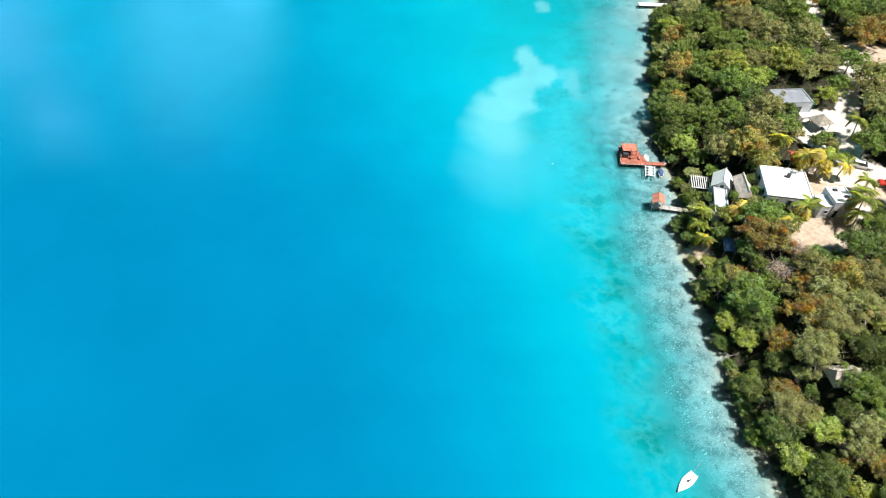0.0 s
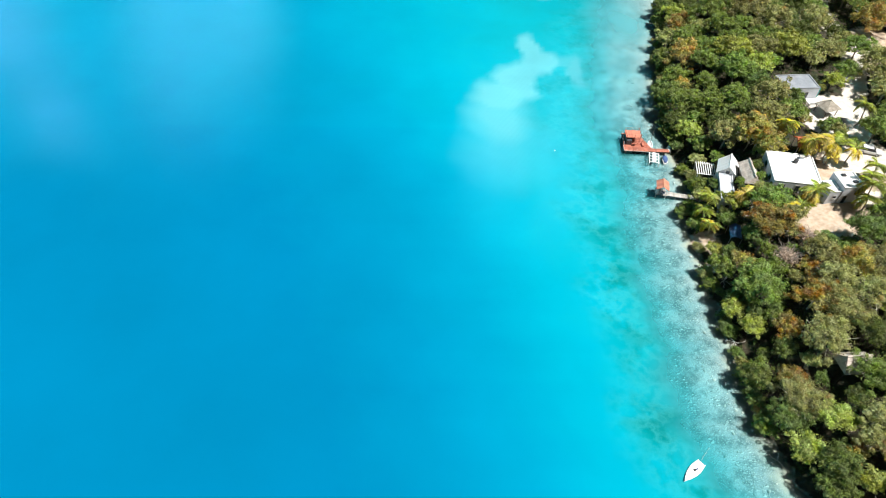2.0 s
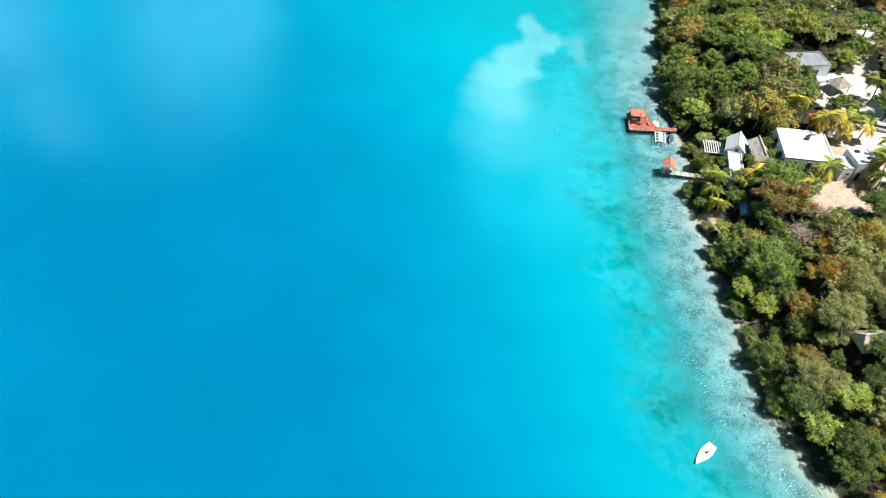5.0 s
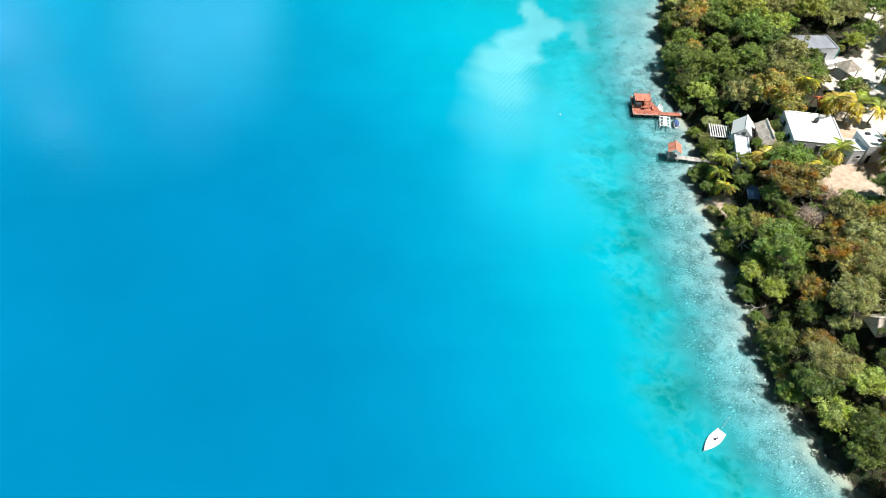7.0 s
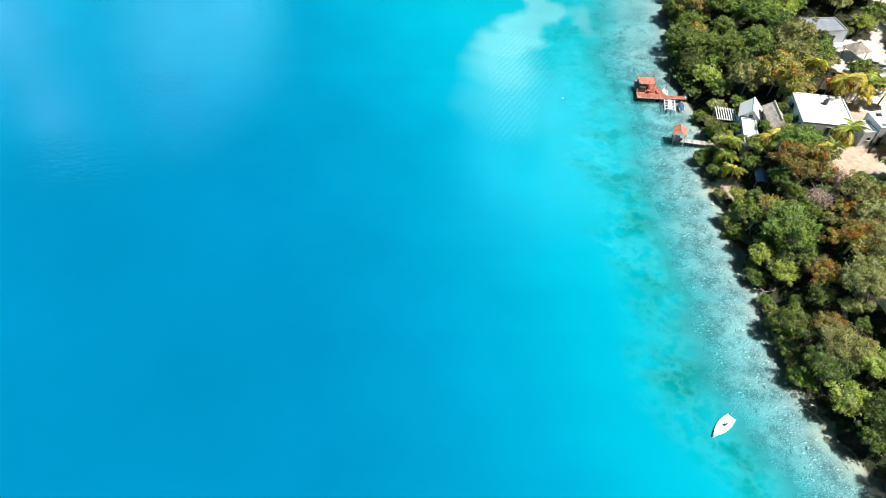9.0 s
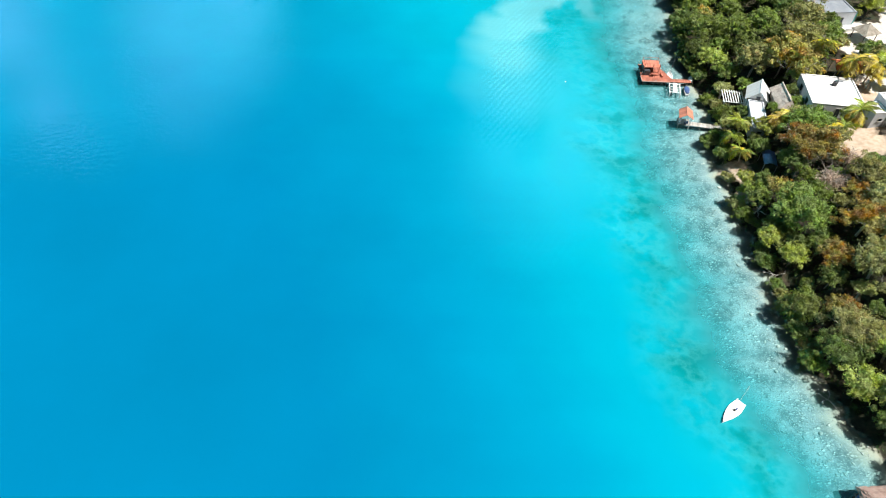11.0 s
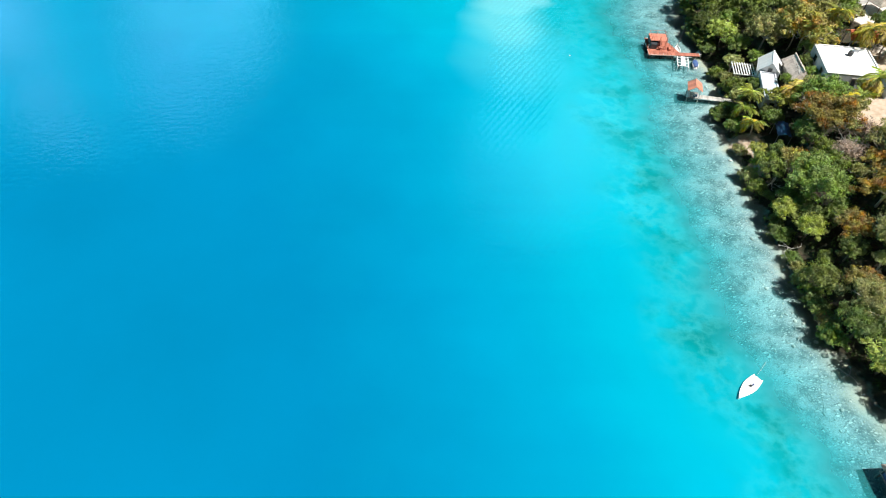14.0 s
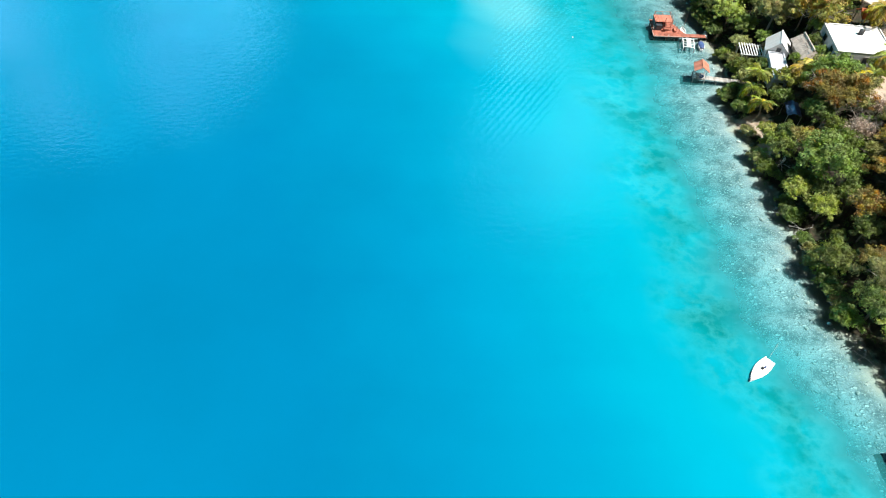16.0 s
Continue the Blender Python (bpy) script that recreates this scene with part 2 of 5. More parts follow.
def ground_material():
    m = Mat("ground")
    at = m.coord()
    shore, sand, soil = m.attr("shore"), m.attr("sand"), m.attr("soil")
    n1, n2, n3 = m.noise(0.12, 5, at=at), m.noise(0.9, 5, 0.6, at), m.noise(6.0, 4, 0.65, at)
    # leaf litter, coloured darker to deepen the shade on the wood's floor
    litter = m.mix(m.span(n2, 0.38, 0.62), (0.02, 0.016, 0.01), (0.07, 0.055, 0.032))
    litter = m.mix(m.span(m.noise(0.35, 4, 0.6, at), 0.48, 0.62), litter, (0.022, 0.03, 0.011))
    pale = m.mix(m.span(n2, 0.3, 0.7), (0.55, 0.49, 0.42), (0.74, 0.69, 0.63))
    earth = m.mix(m.span(n2, 0.35, 0.65), (0.43, 0.32, 0.23), (0.59, 0.48, 0.38))
    grit = m.math("MULTIPLY", m.math("SUBTRACT", n2, 0.5), 0.9)
    land = m.mix(m.span(m.math("ADD", soil, grit), 0.35, 0.65), litter, earth)
    land = m.mix(m.span(m.math("ADD", sand, grit), 0.38, 0.62), land, pale)
    # the lagoon bed: marl, grey algae and a film of silt
    split = m.n("SeparateXYZ")
    m.link(at, split.inputs[0])
    bed = m.mix(m.span(n1, 0.35, 0.65), (0.28, 0.34, 0.36), (0.46, 0.53, 0.54))
    algae = m.math("MULTIPLY", m.span(m.math("ADD", m.noise(0.33, 7, 0.7, at), m.math("ADD", m.span(split.outputs["Y"], 80, 120, 0.0, 0.05), m.span(split.outputs["Y"], 130, 165, 0.0, -0.15))), 0.44, 0.60), m.span(shore, 1.5, 4.0))
    bed = m.mix(m.math("MULTIPLY", algae, 0.85), bed, (0.09, 0.13, 0.14))
    bed = m.mix(m.math("MULTIPLY", m.span(n3, 0.48, 0.64), 0.5), bed, (0.11, 0.145, 0.15))
    fleck = m.math("MULTIPLY", m.span(m.noise(4.2, 2, 0.5, m.math_offset(at, 9.0)), 0.60, 0.68), m.span(shore, 1.0, 3.0))
    bed = m.mix(m.math("MULTIPLY", fleck, 0.5), bed, (0.74, 0.77, 0.75))
    # cobbles half sunk in the marl, pale on top, a shadow painted along one side
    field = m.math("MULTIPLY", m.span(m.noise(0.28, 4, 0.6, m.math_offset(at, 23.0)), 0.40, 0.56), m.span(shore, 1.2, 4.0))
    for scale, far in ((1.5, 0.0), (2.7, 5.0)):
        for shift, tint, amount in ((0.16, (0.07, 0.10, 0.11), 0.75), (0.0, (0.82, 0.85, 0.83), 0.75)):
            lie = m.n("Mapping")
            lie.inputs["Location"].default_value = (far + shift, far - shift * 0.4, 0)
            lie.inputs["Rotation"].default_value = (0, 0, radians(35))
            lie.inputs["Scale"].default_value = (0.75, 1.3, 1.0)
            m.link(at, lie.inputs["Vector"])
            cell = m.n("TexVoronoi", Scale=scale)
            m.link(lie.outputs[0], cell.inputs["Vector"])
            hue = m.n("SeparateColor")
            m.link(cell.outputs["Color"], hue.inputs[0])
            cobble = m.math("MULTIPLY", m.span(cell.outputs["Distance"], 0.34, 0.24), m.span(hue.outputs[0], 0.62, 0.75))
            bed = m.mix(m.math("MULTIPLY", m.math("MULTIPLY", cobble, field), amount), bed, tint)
    bed = m.mix(m.span(m.math("MULTIPLY", m.math("ADD", shore, m.math("MULTIPLY", grit, 4.0)), m.span(split.outputs["Y"], 42, 60, 0.62, 1.15)), 0.0, 2.8), (0.41, 0.41, 0.33), bed)
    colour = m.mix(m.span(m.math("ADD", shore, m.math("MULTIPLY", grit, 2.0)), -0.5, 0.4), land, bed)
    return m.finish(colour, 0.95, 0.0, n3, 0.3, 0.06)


GROUND = ground_material()


def water_material():
    """Marl-clouded lagoon water: clear at the edge, its own blue body where it is deep, and a rippled, mirroring skin."""
    m = Mat("lagoon_water")
    at = m.coord()
    depth, weed, bank = m.attr("depth"), m.attr("weed"), m.attr("bank")
    wob = m.math("MULTIPLY", m.math("SUBTRACT", m.noise(0.07, 5, 0.55, at), 0.5), 1.0)
    d = m.math("ADD", depth, m.math("MULTIPLY", wob, m.span(depth, 0.3, 3.0, 0.0, 1.6)))
    body = m.ramp(m.span(d, 0.0, 10.0), [(0.0, (0.15, 0.60, 0.62)), (0.12, (0.045, 0.53, 0.58)), (0.22, (0.004, 0.525, 0.63)),
                                          (0.36, (0.0, 0.46, 0.645)), (0.62, (0.0, 0.34, 0.565)), (1.0, (0.0, 0.232, 0.47))])
    body = m.mix(bank, body, (0.16, 0.66, 0.76))
    grass = m.math("MULTIPLY", weed, m.span(m.noise(0.115, 5, 0.55, at), 0.45, 0.57))
    pale = m.math("MULTIPLY", weed, m.span(m.noise(0.17, 6, 0.62, m.math_offset(at, 40.0)), 0.52, 0.64))
    body = m.mix(m.math("MULTIPLY", pale, 0.55), body, (0.02, 0.64, 0.74))
    body = m.mix(m.math("MULTIPLY", grass, 0.8), body, (0.0, 0.30, 0.285))
    vein = m.span(m.math("ABSOLUTE", m.math("SUBTRACT", m.noise(0.23, 5, 0.62, m.math_offset(at, 71.0)), 0.5)), 0.0, 0.10, 1.0, 0.0)
    body = m.mix(m.math("MULTIPLY", m.math("MULTIPLY", vein, weed), 0.30), body, (0.10, 0.70, 0.76))
    cloud = m.span(m.noise(0.03, 4, 0.5, at), 0.3, 0.7, 0.63, 0.72)
    tone = m.n("HueSaturation")
    m.link(body, tone.inputs["Color"])
    m.link(cloud, tone.inputs["Value"])
    diffuse = m.n("BsdfDiffuse")
    m.link(tone.outputs[0], diffuse.inputs["Color"])
    clear = m.n("BsdfTransparent")
    m.link(m.ramp(m.span(d, 0.0, 3.0), [(0.0, (0.97, 0.99, 0.98)), (0.3, (0.48, 0.92, 1.0)), (1.0, (0.15, 0.75, 0.85))]), clear.inputs["Color"])
    inside = m.n("MixShader")
    milk = m.math("MULTIPLY", bank, 0.7)
    thickness = m.ramp(m.span(d, 0.0, 3.0), [(0.0, (0.0, 0.0, 0.0)), (0.30, (0.34, 0.34, 0.34)), (0.6, (0.74, 0.72, 0.72)), (1.0, (1.0, 1.0, 1.0))])
    m.link(m.math("MAXIMUM", thickness, milk), inside.inputs["Fac"])
    m.link(clear.outputs[0], inside.inputs[1])
    m.link(diffuse.outputs[0], inside.inputs[2])
    # ripples: a slanting swell with finer chop, livelier in some places than in others
    turned = m.n("Mapping")
    turned.inputs["Rotation"].default_value = (0, 0, radians(31))
    m.link(at, turned.inputs["Vector"])
    swell = m.n("TexWave", Scale=0.27, Distortion=1.3, Detail=1.0)
    swell.inputs["Detail Scale"].default_value = 0.5
    m.link(turned.outputs[0], swell.inputs["Vector"])
    long = m.n("Mapping")
    long.inputs["Scale"].default_value = (0.7, 1.0, 1.0)
    m.link(at, long.inputs["Vector"])
    chop = m.noise(1.15, 3.0, 0.55, long.outputs[0])
    lively = m.span(m.noise(0.02, 2, 0.5, at), 0.40, 0.58, 0.42, 1.05)
    height = m.math("ADD", m.math("MULTIPLY", m.math("MULTIPLY", swell.outputs["Fac"], m.attr("swell")), 0.62), m.math("MULTIPLY", chop, 0.8))
    bump = m.n("Bump", Distance=0.115)
    m.link(m.math("MULTIPLY", m.math("MAXIMUM", lively, m.attr("swell")), 0.7), bump.inputs["Strength"])
    m.link(height, bump.inputs["Height"])
    skin = m.n("BsdfGlossy", Roughness=0.02)
    m.link(bump.outputs[0], skin.inputs["Normal"])
    rim = m.n("Fresnel", IOR=1.333)
    m.link(bump.outputs[0], rim.inputs["Normal"])
    top = m.n("MixShader")
    m.link(rim.outputs[0], top.inputs["Fac"])
    m.link(inside.outputs[0], top.inputs[1])
    m.link(skin.outputs[0], top.inputs[2])
    m.link(top.outputs[0], m.out.inputs["Surface"])
    return m.m


WATER = water_material()


# ---- building helpers ----
rng = np.random.default_rng(7)


def thing(name, x, y, z=0.0, turn=0.0, label="", category="", group="", kind=""):
    ob = new(name)
    ob.empty_display_size = 0.2
    ob.matrix_basis = pose(x, y, z, 0, 0, turn)
    return tagged(ob, label, category, group, kind)


def mesh_of(name, bm, material, smooth=False):
    me = bpy.data.meshes.new(name)
    bm.to_mesh(me)
    bm.free()
    me.materials.append(material)
    if smooth:
        me.shade_smooth()
    return me


def part(name, bm, material, parent, label="", at=None, smooth=False):
    """One mesh under a thing or under a part; bm may be a ready mesh that is shared."""
    me = bm if isinstance(bm, bpy.types.Mesh) else mesh_of(name, bm, material, smooth)
    ob = new(name, me)
    ob.parent = parent
    if at is not None:
        ob.matrix_basis = at
    return tagged(ob, label)


def box(w, d, h, bevel=0.0, at=(0, 0, 0), bm=None, turn=0.0):
    """A box centred in x and y whose foot is at z = at[2]."""
    bm = bm or bmesh.new()
    m = pose(at[0], at[1], at[2] + h / 2, 0, 0, turn) @ Matrix.Diagonal((w, d, h, 1))
    made = bmesh.ops.create_cube(bm, size=1, matrix=m)["verts"]
    if bevel:
        edges = {e for v in made for e in v.link_edges}
        bmesh.ops.bevel(bm, geom=list(edges), offset=bevel, segments=1, affect="EDGES")
    return bm


def rod(a, b, r0, r1=None, sides=7, bm=None):
    """A tapered round bar from a to b."""
    bm = bm or bmesh.new()
    a, b = Vector(a), Vector(b)
    turn = (b - a).to_track_quat("Z", "Y").to_matrix().to_4x4()
    m = Matrix.Translation((a + b) / 2) @ turn
    bmesh.ops.create_cone(bm, cap_ends=True, segments=sides, radius1=r0, radius2=r0 if r1 is None else r1, depth=(b - a).length, matrix=m)
    return bm


def prism(profile, width, bm=None):
    """A closed outline in (y, z), drawn out along x over the width, centred."""
    bm = bm or bmesh.new()
    ends = [[bm.verts.new((s * width / 2, y, z)) for y, z in profile] for s in (-1, 1)]
    bm.faces.new(ends[0])
    bm.faces.new(ends[1][::-1])
    n = len(profile)
    for k in range(n):
        bm.faces.new((ends[0][k], ends[1][k], ends[1][(k + 1) % n], ends[0][(k + 1) % n]))
    bmesh.ops.recalc_face_normals(bm, faces=bm.faces)
    return bm


def quads(name, corners, material):
    """A mesh of loose leaves from an array n x corners x 3."""
    n, c = corners.shape[:2]
    me = bpy.data.meshes.new(name)
    me.vertices.add(n * c)
    me.loops.add(n * c)
    me.polygons.add(n)
    me.vertices.foreach_set("co", np.ascontiguousarray(corners, dtype=np.float32).ravel())
    me.loops.foreach_set("vertex_index", np.arange(n * c, dtype=np.int32))
    me.polygons.foreach_set("loop_start", np.arange(0, n * c, c, dtype=np.int32))
    me.materials.append(material)
    me.update(calc_edges=True)
    return me


# ---- the lie of the land ----
SHORE = [(-200, 80), (0, 68), (25, 61), (31, 59), (38, 56.8), (46, 54), (56, 52.8), (66, 53.2), (76, 52.8), (88, 53.6), (94, 52.8), (101, 54.2),
         (110, 56.6), (119, 56), (136, 55.6), (158, 60.3), (171, 62.8), (188, 66.6), (212, 74), (260, 87), (500, 150)]


def shore_x(y):
    base = np.interp(y, [p[0] for p in SHORE], [p[1] for p in SHORE])
    return base + 0.5 * np.sin(y * 0.61) + 0.35 * np.sin(y * 1.37 + 1.0) + 0.2 * np.sin(y * 2.9)


def seaward(x, y):
    """Metres from the waterline, positive out over the lagoon."""
    return (shore_x(y) - x) * np.where(y > 130, 0.96, 1.0)


def depth_at(x, y):
    d = seaward(x, y)
    edge = np.interp(y, [25, 55, 100, 130, 165, 200], [42, 41, 53, 66, 84, 100])
    d = np.maximum(d, 0)
    rim = np.interp(d * np.interp(y, [70, 110, 160], [1.0, 0.84, 0.74]), [0, 4, 9, 12, 15, 20], [0, 0.32, 0.62, 1.1, 1.85, 2.5])
    out = np.interp(d / edge, [0, 0.42, 0.72, 1.0, 1.35, 2.2], [0, 0.2, 1.4, 3.6, 6.0, 9.0])
    return (rim + out) * np.interp(y, [80, 140, 210], [1.0, 0.94, 0.86])


def line_gap(x, y, pts):
    best = np.full(np.shape(x), 1e9)
    for (ax, ay), (bx, by) in zip(pts, pts[1:]):
        k = np.clip(((x - ax) * (bx - ax) + (y - ay) * (by - ay)) / ((bx - ax) ** 2 + (by - ay) ** 2), 0, 1)
        best = np.minimum(best, np.hypot(x - ax - k * (bx - ax), y - ay - k * (by - ay)))
    return best


def oval(x, y, cx, cy, rx, ry, soft=0.35):
    q = np.hypot((x - cx) / rx, (y - cy) / ry)
    return np.clip((1 + soft - q) / (2 * soft), 0, 1)


LANE = [(121.1, 208.9), (114.6, 189.5), (110.9, 175.6), (111.8, 157.1), (105.3, 140.5), (99.0, 125.8), (95.3, 114.8), (96.2, 108.2), (107.2, 107.2), (129.1, 111.6)]


def sand_at(x, y):
    s = np.clip((3.9 - line_gap(x, y, LANE)) / 2.2, 0, 1)
    for o in ((93.5, 109.2, 9, 5), (90.2, 96.3, 5, 2.5), (89.8, 123.1, 4, 5), (95.3, 129.5, 6, 5)):
        s = np.maximum(s, oval(x, y, *o))
    return s


def soil_at(x, y):
    s = np.clip((9 - line_gap(x, y, [(120.8, 162.3), (114.5, 152.4), (118.1, 147.6), (131.0, 158.7)])) / 4, 0, 1)
    for o in ((88.9, 107.4, 7, 5), (78.9, 90.1, 8, 5), (86.1, 102.8, 8, 8), (79.0, 93.8, 9, 3), (96.2, 103.6, 8, 6), (124.5, 152.2, 10, 8), (57.2, 87.5, 1.8, 2), (55.3, 91.1, 3.0, 3.0), (55.5, 84.0, 2.2, 2.0)):
        s = np.maximum(s, 0.8 * oval(x, y, *o))
    return s


def grid_sheet(name, xs, ys, height, material, attributes, keep=None):
    gx, gy = np.meshgrid(xs, ys)
    gz = height(gx, gy)
    co = np.stack([gx, gy, gz], -1).reshape(-1, 3)
    nx, ny = len(xs), len(ys)
    i = (np.arange(ny - 1)[:, None] * nx + np.arange(nx - 1)[None, :]).ravel()
    faces = np.stack([i, i + 1, i + nx + 1, i + nx], 1)
    if keep is not None:
        ok = keep(gx, gy).ravel()
        faces = faces[ok[faces].any(1)]
    me = bpy.data.meshes.new(name)
    me.vertices.add(len(co))
    me.loops.add(faces.size)
    me.polygons.add(len(faces))
    me.vertices.foreach_set("co", co.astype(np.float32).ravel())
    me.loops.foreach_set("vertex_index", faces.astype(np.int32).ravel())
    me.polygons.foreach_set("loop_start", np.arange(0, faces.size, 4, dtype=np.int32))
    me.materials.append(material)
    me.update(calc_edges=True)
    me.shade_smooth()
    for key, rule in attributes.items():
        me.attributes.new(key, "FLOAT", "POINT").data.foreach_set("value", rule(gx, gy).astype(np.float32).ravel())
    return new(name, me)


def spread(lo, hi, step):
    far = [2600, 1300, 600, 280, 130, 60, 25, 9]
    return np.concatenate([[lo - f for f in far], np.arange(lo, hi, step), [hi + f for f in far[::-1]]])


def land_height(x, y):
    d = seaward(x, y)
    rough = 0.06 * np.sin(x * 1.3 + y * 0.7) + 0.05 * np.sin(x * 0.6 - y * 1.1)
    up = np.interp(-d, [0, 1, 4, 8, 14, 20, 30, 60], [0.0, 0.25, 1.3, 3.2, 5.8, 7.4, 8.2, 8.8])
    return np.where(d > 0, -depth_at(x, y) - 0.03 + 0.3 * rough * np.clip(d / 3, 0, 1), up + rough * np.clip(-d / 3, 0, 1))


def floor_z(x, y):
    return float(land_height(np.array(float(x)), np.array(float(y))))


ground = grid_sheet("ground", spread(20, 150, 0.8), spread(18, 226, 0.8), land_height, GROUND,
                    {"shore": seaward, "sand": sand_at, "soil": soil_at})
tagged(ground, "sandy shore and wooded ground running down into the lagoon bed", "ground", kind="structure")


def bank_at(x, y):
    u, v = x + 0.7 * np.sin(y * 0.33) + 0.35 * np.sin(y * 0.9 + x * 0.5), y + 0.8 * np.sin(x * 0.45) + 0.4 * np.sin(x * 1.1 + 0.5)
    s = np.zeros(np.shape(x))
    for cx, cy, rx, ry, k, soft in ((25, 169, 3.2, 9, 1.0, 0.2), (28.5, 163, 4.5, 6, 1.0, 0.2), (20.5, 152, 6.8, 10, 1.0, 0.22), (15.0, 145, 7.8, 7.5, 0.95, 0.3),
                                    (14.5, 136, 7.5, 13, 0.74, 0.5), (37.5, 157, 2.2, 8, 0.75, 0.3), (34, 163, 4, 3, 0.5, 0.4), (15, 124, 9, 13, 0.3, 0.6), (32.5, 206, 2.5, 4, 0.8, 0.3), (25, 159, 4, 6, 1.0, 0.25),
                                    (56, 187, 8, 14, 0.85, 0.7), (51.5, 160, 5, 18, 0.5, 0.8)):
        s = np.maximum(s, k * oval(u, v, cx, cy, rx, ry, soft))
    return np.clip(s - 1.0 * oval(u, v, 28.4, 149.0, 4.0, 4.4, 0.25) - 0.6 * oval(u, v, 33.5, 155, 1.6, 5, 0.3), 0, 1)


def weed_at(x, y):
    d = seaward(x, y) + 1.5 * np.sin(y * 0.23) + np.sin(y * 0.57 + x * 0.4)
    wide = np.interp(y, [70, 120, 170], [25, 32, 34])
    band = np.clip((d - 10) / 4, 0, 1) * np.clip((wide - d) / 9, 0, 1)
    w = np.maximum(band * np.interp(y, [30, 45, 95, 115, 150], [1, 1, 0.85, 0.62, 0.4]), 0.45 * oval(x, y, 27.5, 149, 3.4, 3.6, 0.5))
    return w * (1 - bank_at(x, y))


def swell_at(x, y):
    return np.clip(oval(x, y, 10 + 0.072 * y, 121, 7.5, 44, 0.55), 0, 1)


water = grid_sheet("water", np.concatenate([[-2600, -1300, -600, -300], np.arange(-180, 76, 1.2), [85, 110, 160, 300]]),
                   np.concatenate([[-2600, -1200, -500, -150, -40], np.arange(0, 232, 1.2), [250, 290, 400, 600]]),
                   lambda x, y: 0.0 * x, WATER, {"depth": depth_at, "weed": weed_at, "bank": bank_at, "swell": swell_at},
                   lambda x, y: seaward(x, y) > -4)
tagged(water, "clear turquoise lagoon water deepening to blue, lightly rippled", "water", kind="structure")


# ---- stones on the lagoon bed ----
def stone_bm(seed, sub=1):
    r = random.Random(seed)
    bm = bmesh.new()
    bmesh.ops.create_icosphere(bm, subdivisions=sub, radius=0.5)
    sx, sy, sz = r.uniform(0.8, 1.2), r.uniform(0.6, 0.95), r.uniform(0.4, 0.65)
    for v in bm.verts:
        v.co *= r.uniform(0.72, 1.15)
        v.co.x, v.co.y, v.co.z = v.co.x * sx, v.co.y * sy, v.co.z * sz
    return bm


stone_meshes = [mesh_of("stone", stone_bm(s, 1), STONE) for s in range(5)]
pick = random.Random(3)
for k in range(125):
    y = pick.uniform(24, 150) if k > 50 else pick.uniform(38, 72)
    d = abs(pick.gauss(1.2, 1.8)) + 0.1
    x = float(shore_x(y)) - d
    size = min(0.75, 0.22 + pick.expovariate(1 / 0.15))
    ob = new("rock", stone_meshes[k % 5])
    ob.matrix_basis = pose(x, y, floor_z(x, y) + 0.14 * size, 0, 0, pick.uniform(0, 360)) @ Matrix.Diagonal((size, size, size, 1))
    tagged(ob, "pale limestone rock lying in the clear shallows", "rock", "shoreline rocks")


def rubble_mesh(name, count, lo, hi, seed, sizes):
    """Countless small stones as one mesh."""
    r = np.random.default_rng(seed)
    bm = bmesh.new()
    bmesh.ops.create_icosphere(bm, subdivisions=1, radius=0.5)
    base = np.array([v.co[:] for v in bm.verts])
    tris = np.array([[v.index for v in f.verts] for f in bm.faces])
    bm.free()
    y = r.uniform(24, 212, count)
    d = lo + (hi - lo) * r.beta(1.6, 2.0, count)
    streak = np.sin(y * 0.37 + d * 0.9) + np.sin(y * 0.11 - d * 0.5 + 2) + np.sin(y * 1.7 + d * 1.3) * 0.6
    ok = streak > r.uniform(-2.0, 2.2, count)
    y, d = y[ok], d[ok]
    x = shore_x(y) - d
    s = sizes * np.exp(r.normal(0, 0.4, len(x)))
    z = land_height(x, y) + 0.1 * s
    a = r.uniform(0, 6.28, len(x))
    pts = base[None] * r.uniform(0.75, 1.2, (len(x), len(base), 1)) * np.array([1.35, 0.62, 0.3]) * s[:, None, None]
    ca, sa = np.cos(a)[:, None], np.sin(a)[:, None]
    co = np.stack([pts[..., 0] * ca - pts[..., 1] * sa + x[:, None], pts[..., 0] * sa + pts[..., 1] * ca + y[:, None], pts[..., 2] + z[:, None]], -1)
    faces = (tris[None] + (np.arange(len(x)) * len(base))[:, None, None]).reshape(-1, 3)
    me = bpy.data.meshes.new(name)
    me.vertices.add(co.size // 3)
    me.loops.add(faces.size)
    me.polygons.add(len(faces))
    me.vertices.foreach_set("co", co.astype(np.float32).ravel())
    me.loops.foreach_set("vertex_index", faces.astype(np.int32).ravel())
    me.polygons.foreach_set("loop_start", np.arange(0, faces.size, 3, dtype=np.int32))
    me.update(calc_edges=True)
    m = Mat("rubble_stone")
    tone = m.ramp(m.n("NewGeometry").outputs["Random Per Island"], [(0.0, (0.28, 0.31, 0.31)), (0.45, (0.46, 0.49, 0.48)), (0.8, (0.62, 0.64, 0.62)), (1.0, (0.80, 0.80, 0.78))])
    me.materials.append(m.finish(m.mix(m.noise(9, 3), tone, (0.42, 0.43, 0.41), "MIX"), 0.9))
    return me


tagged(new("rubble", rubble_mesh("rubble", 14000, 0.8, 11.0, 5, 0.185)), "small pale stones scattered over the shallow lagoon bed", "stones", kind="stuff")


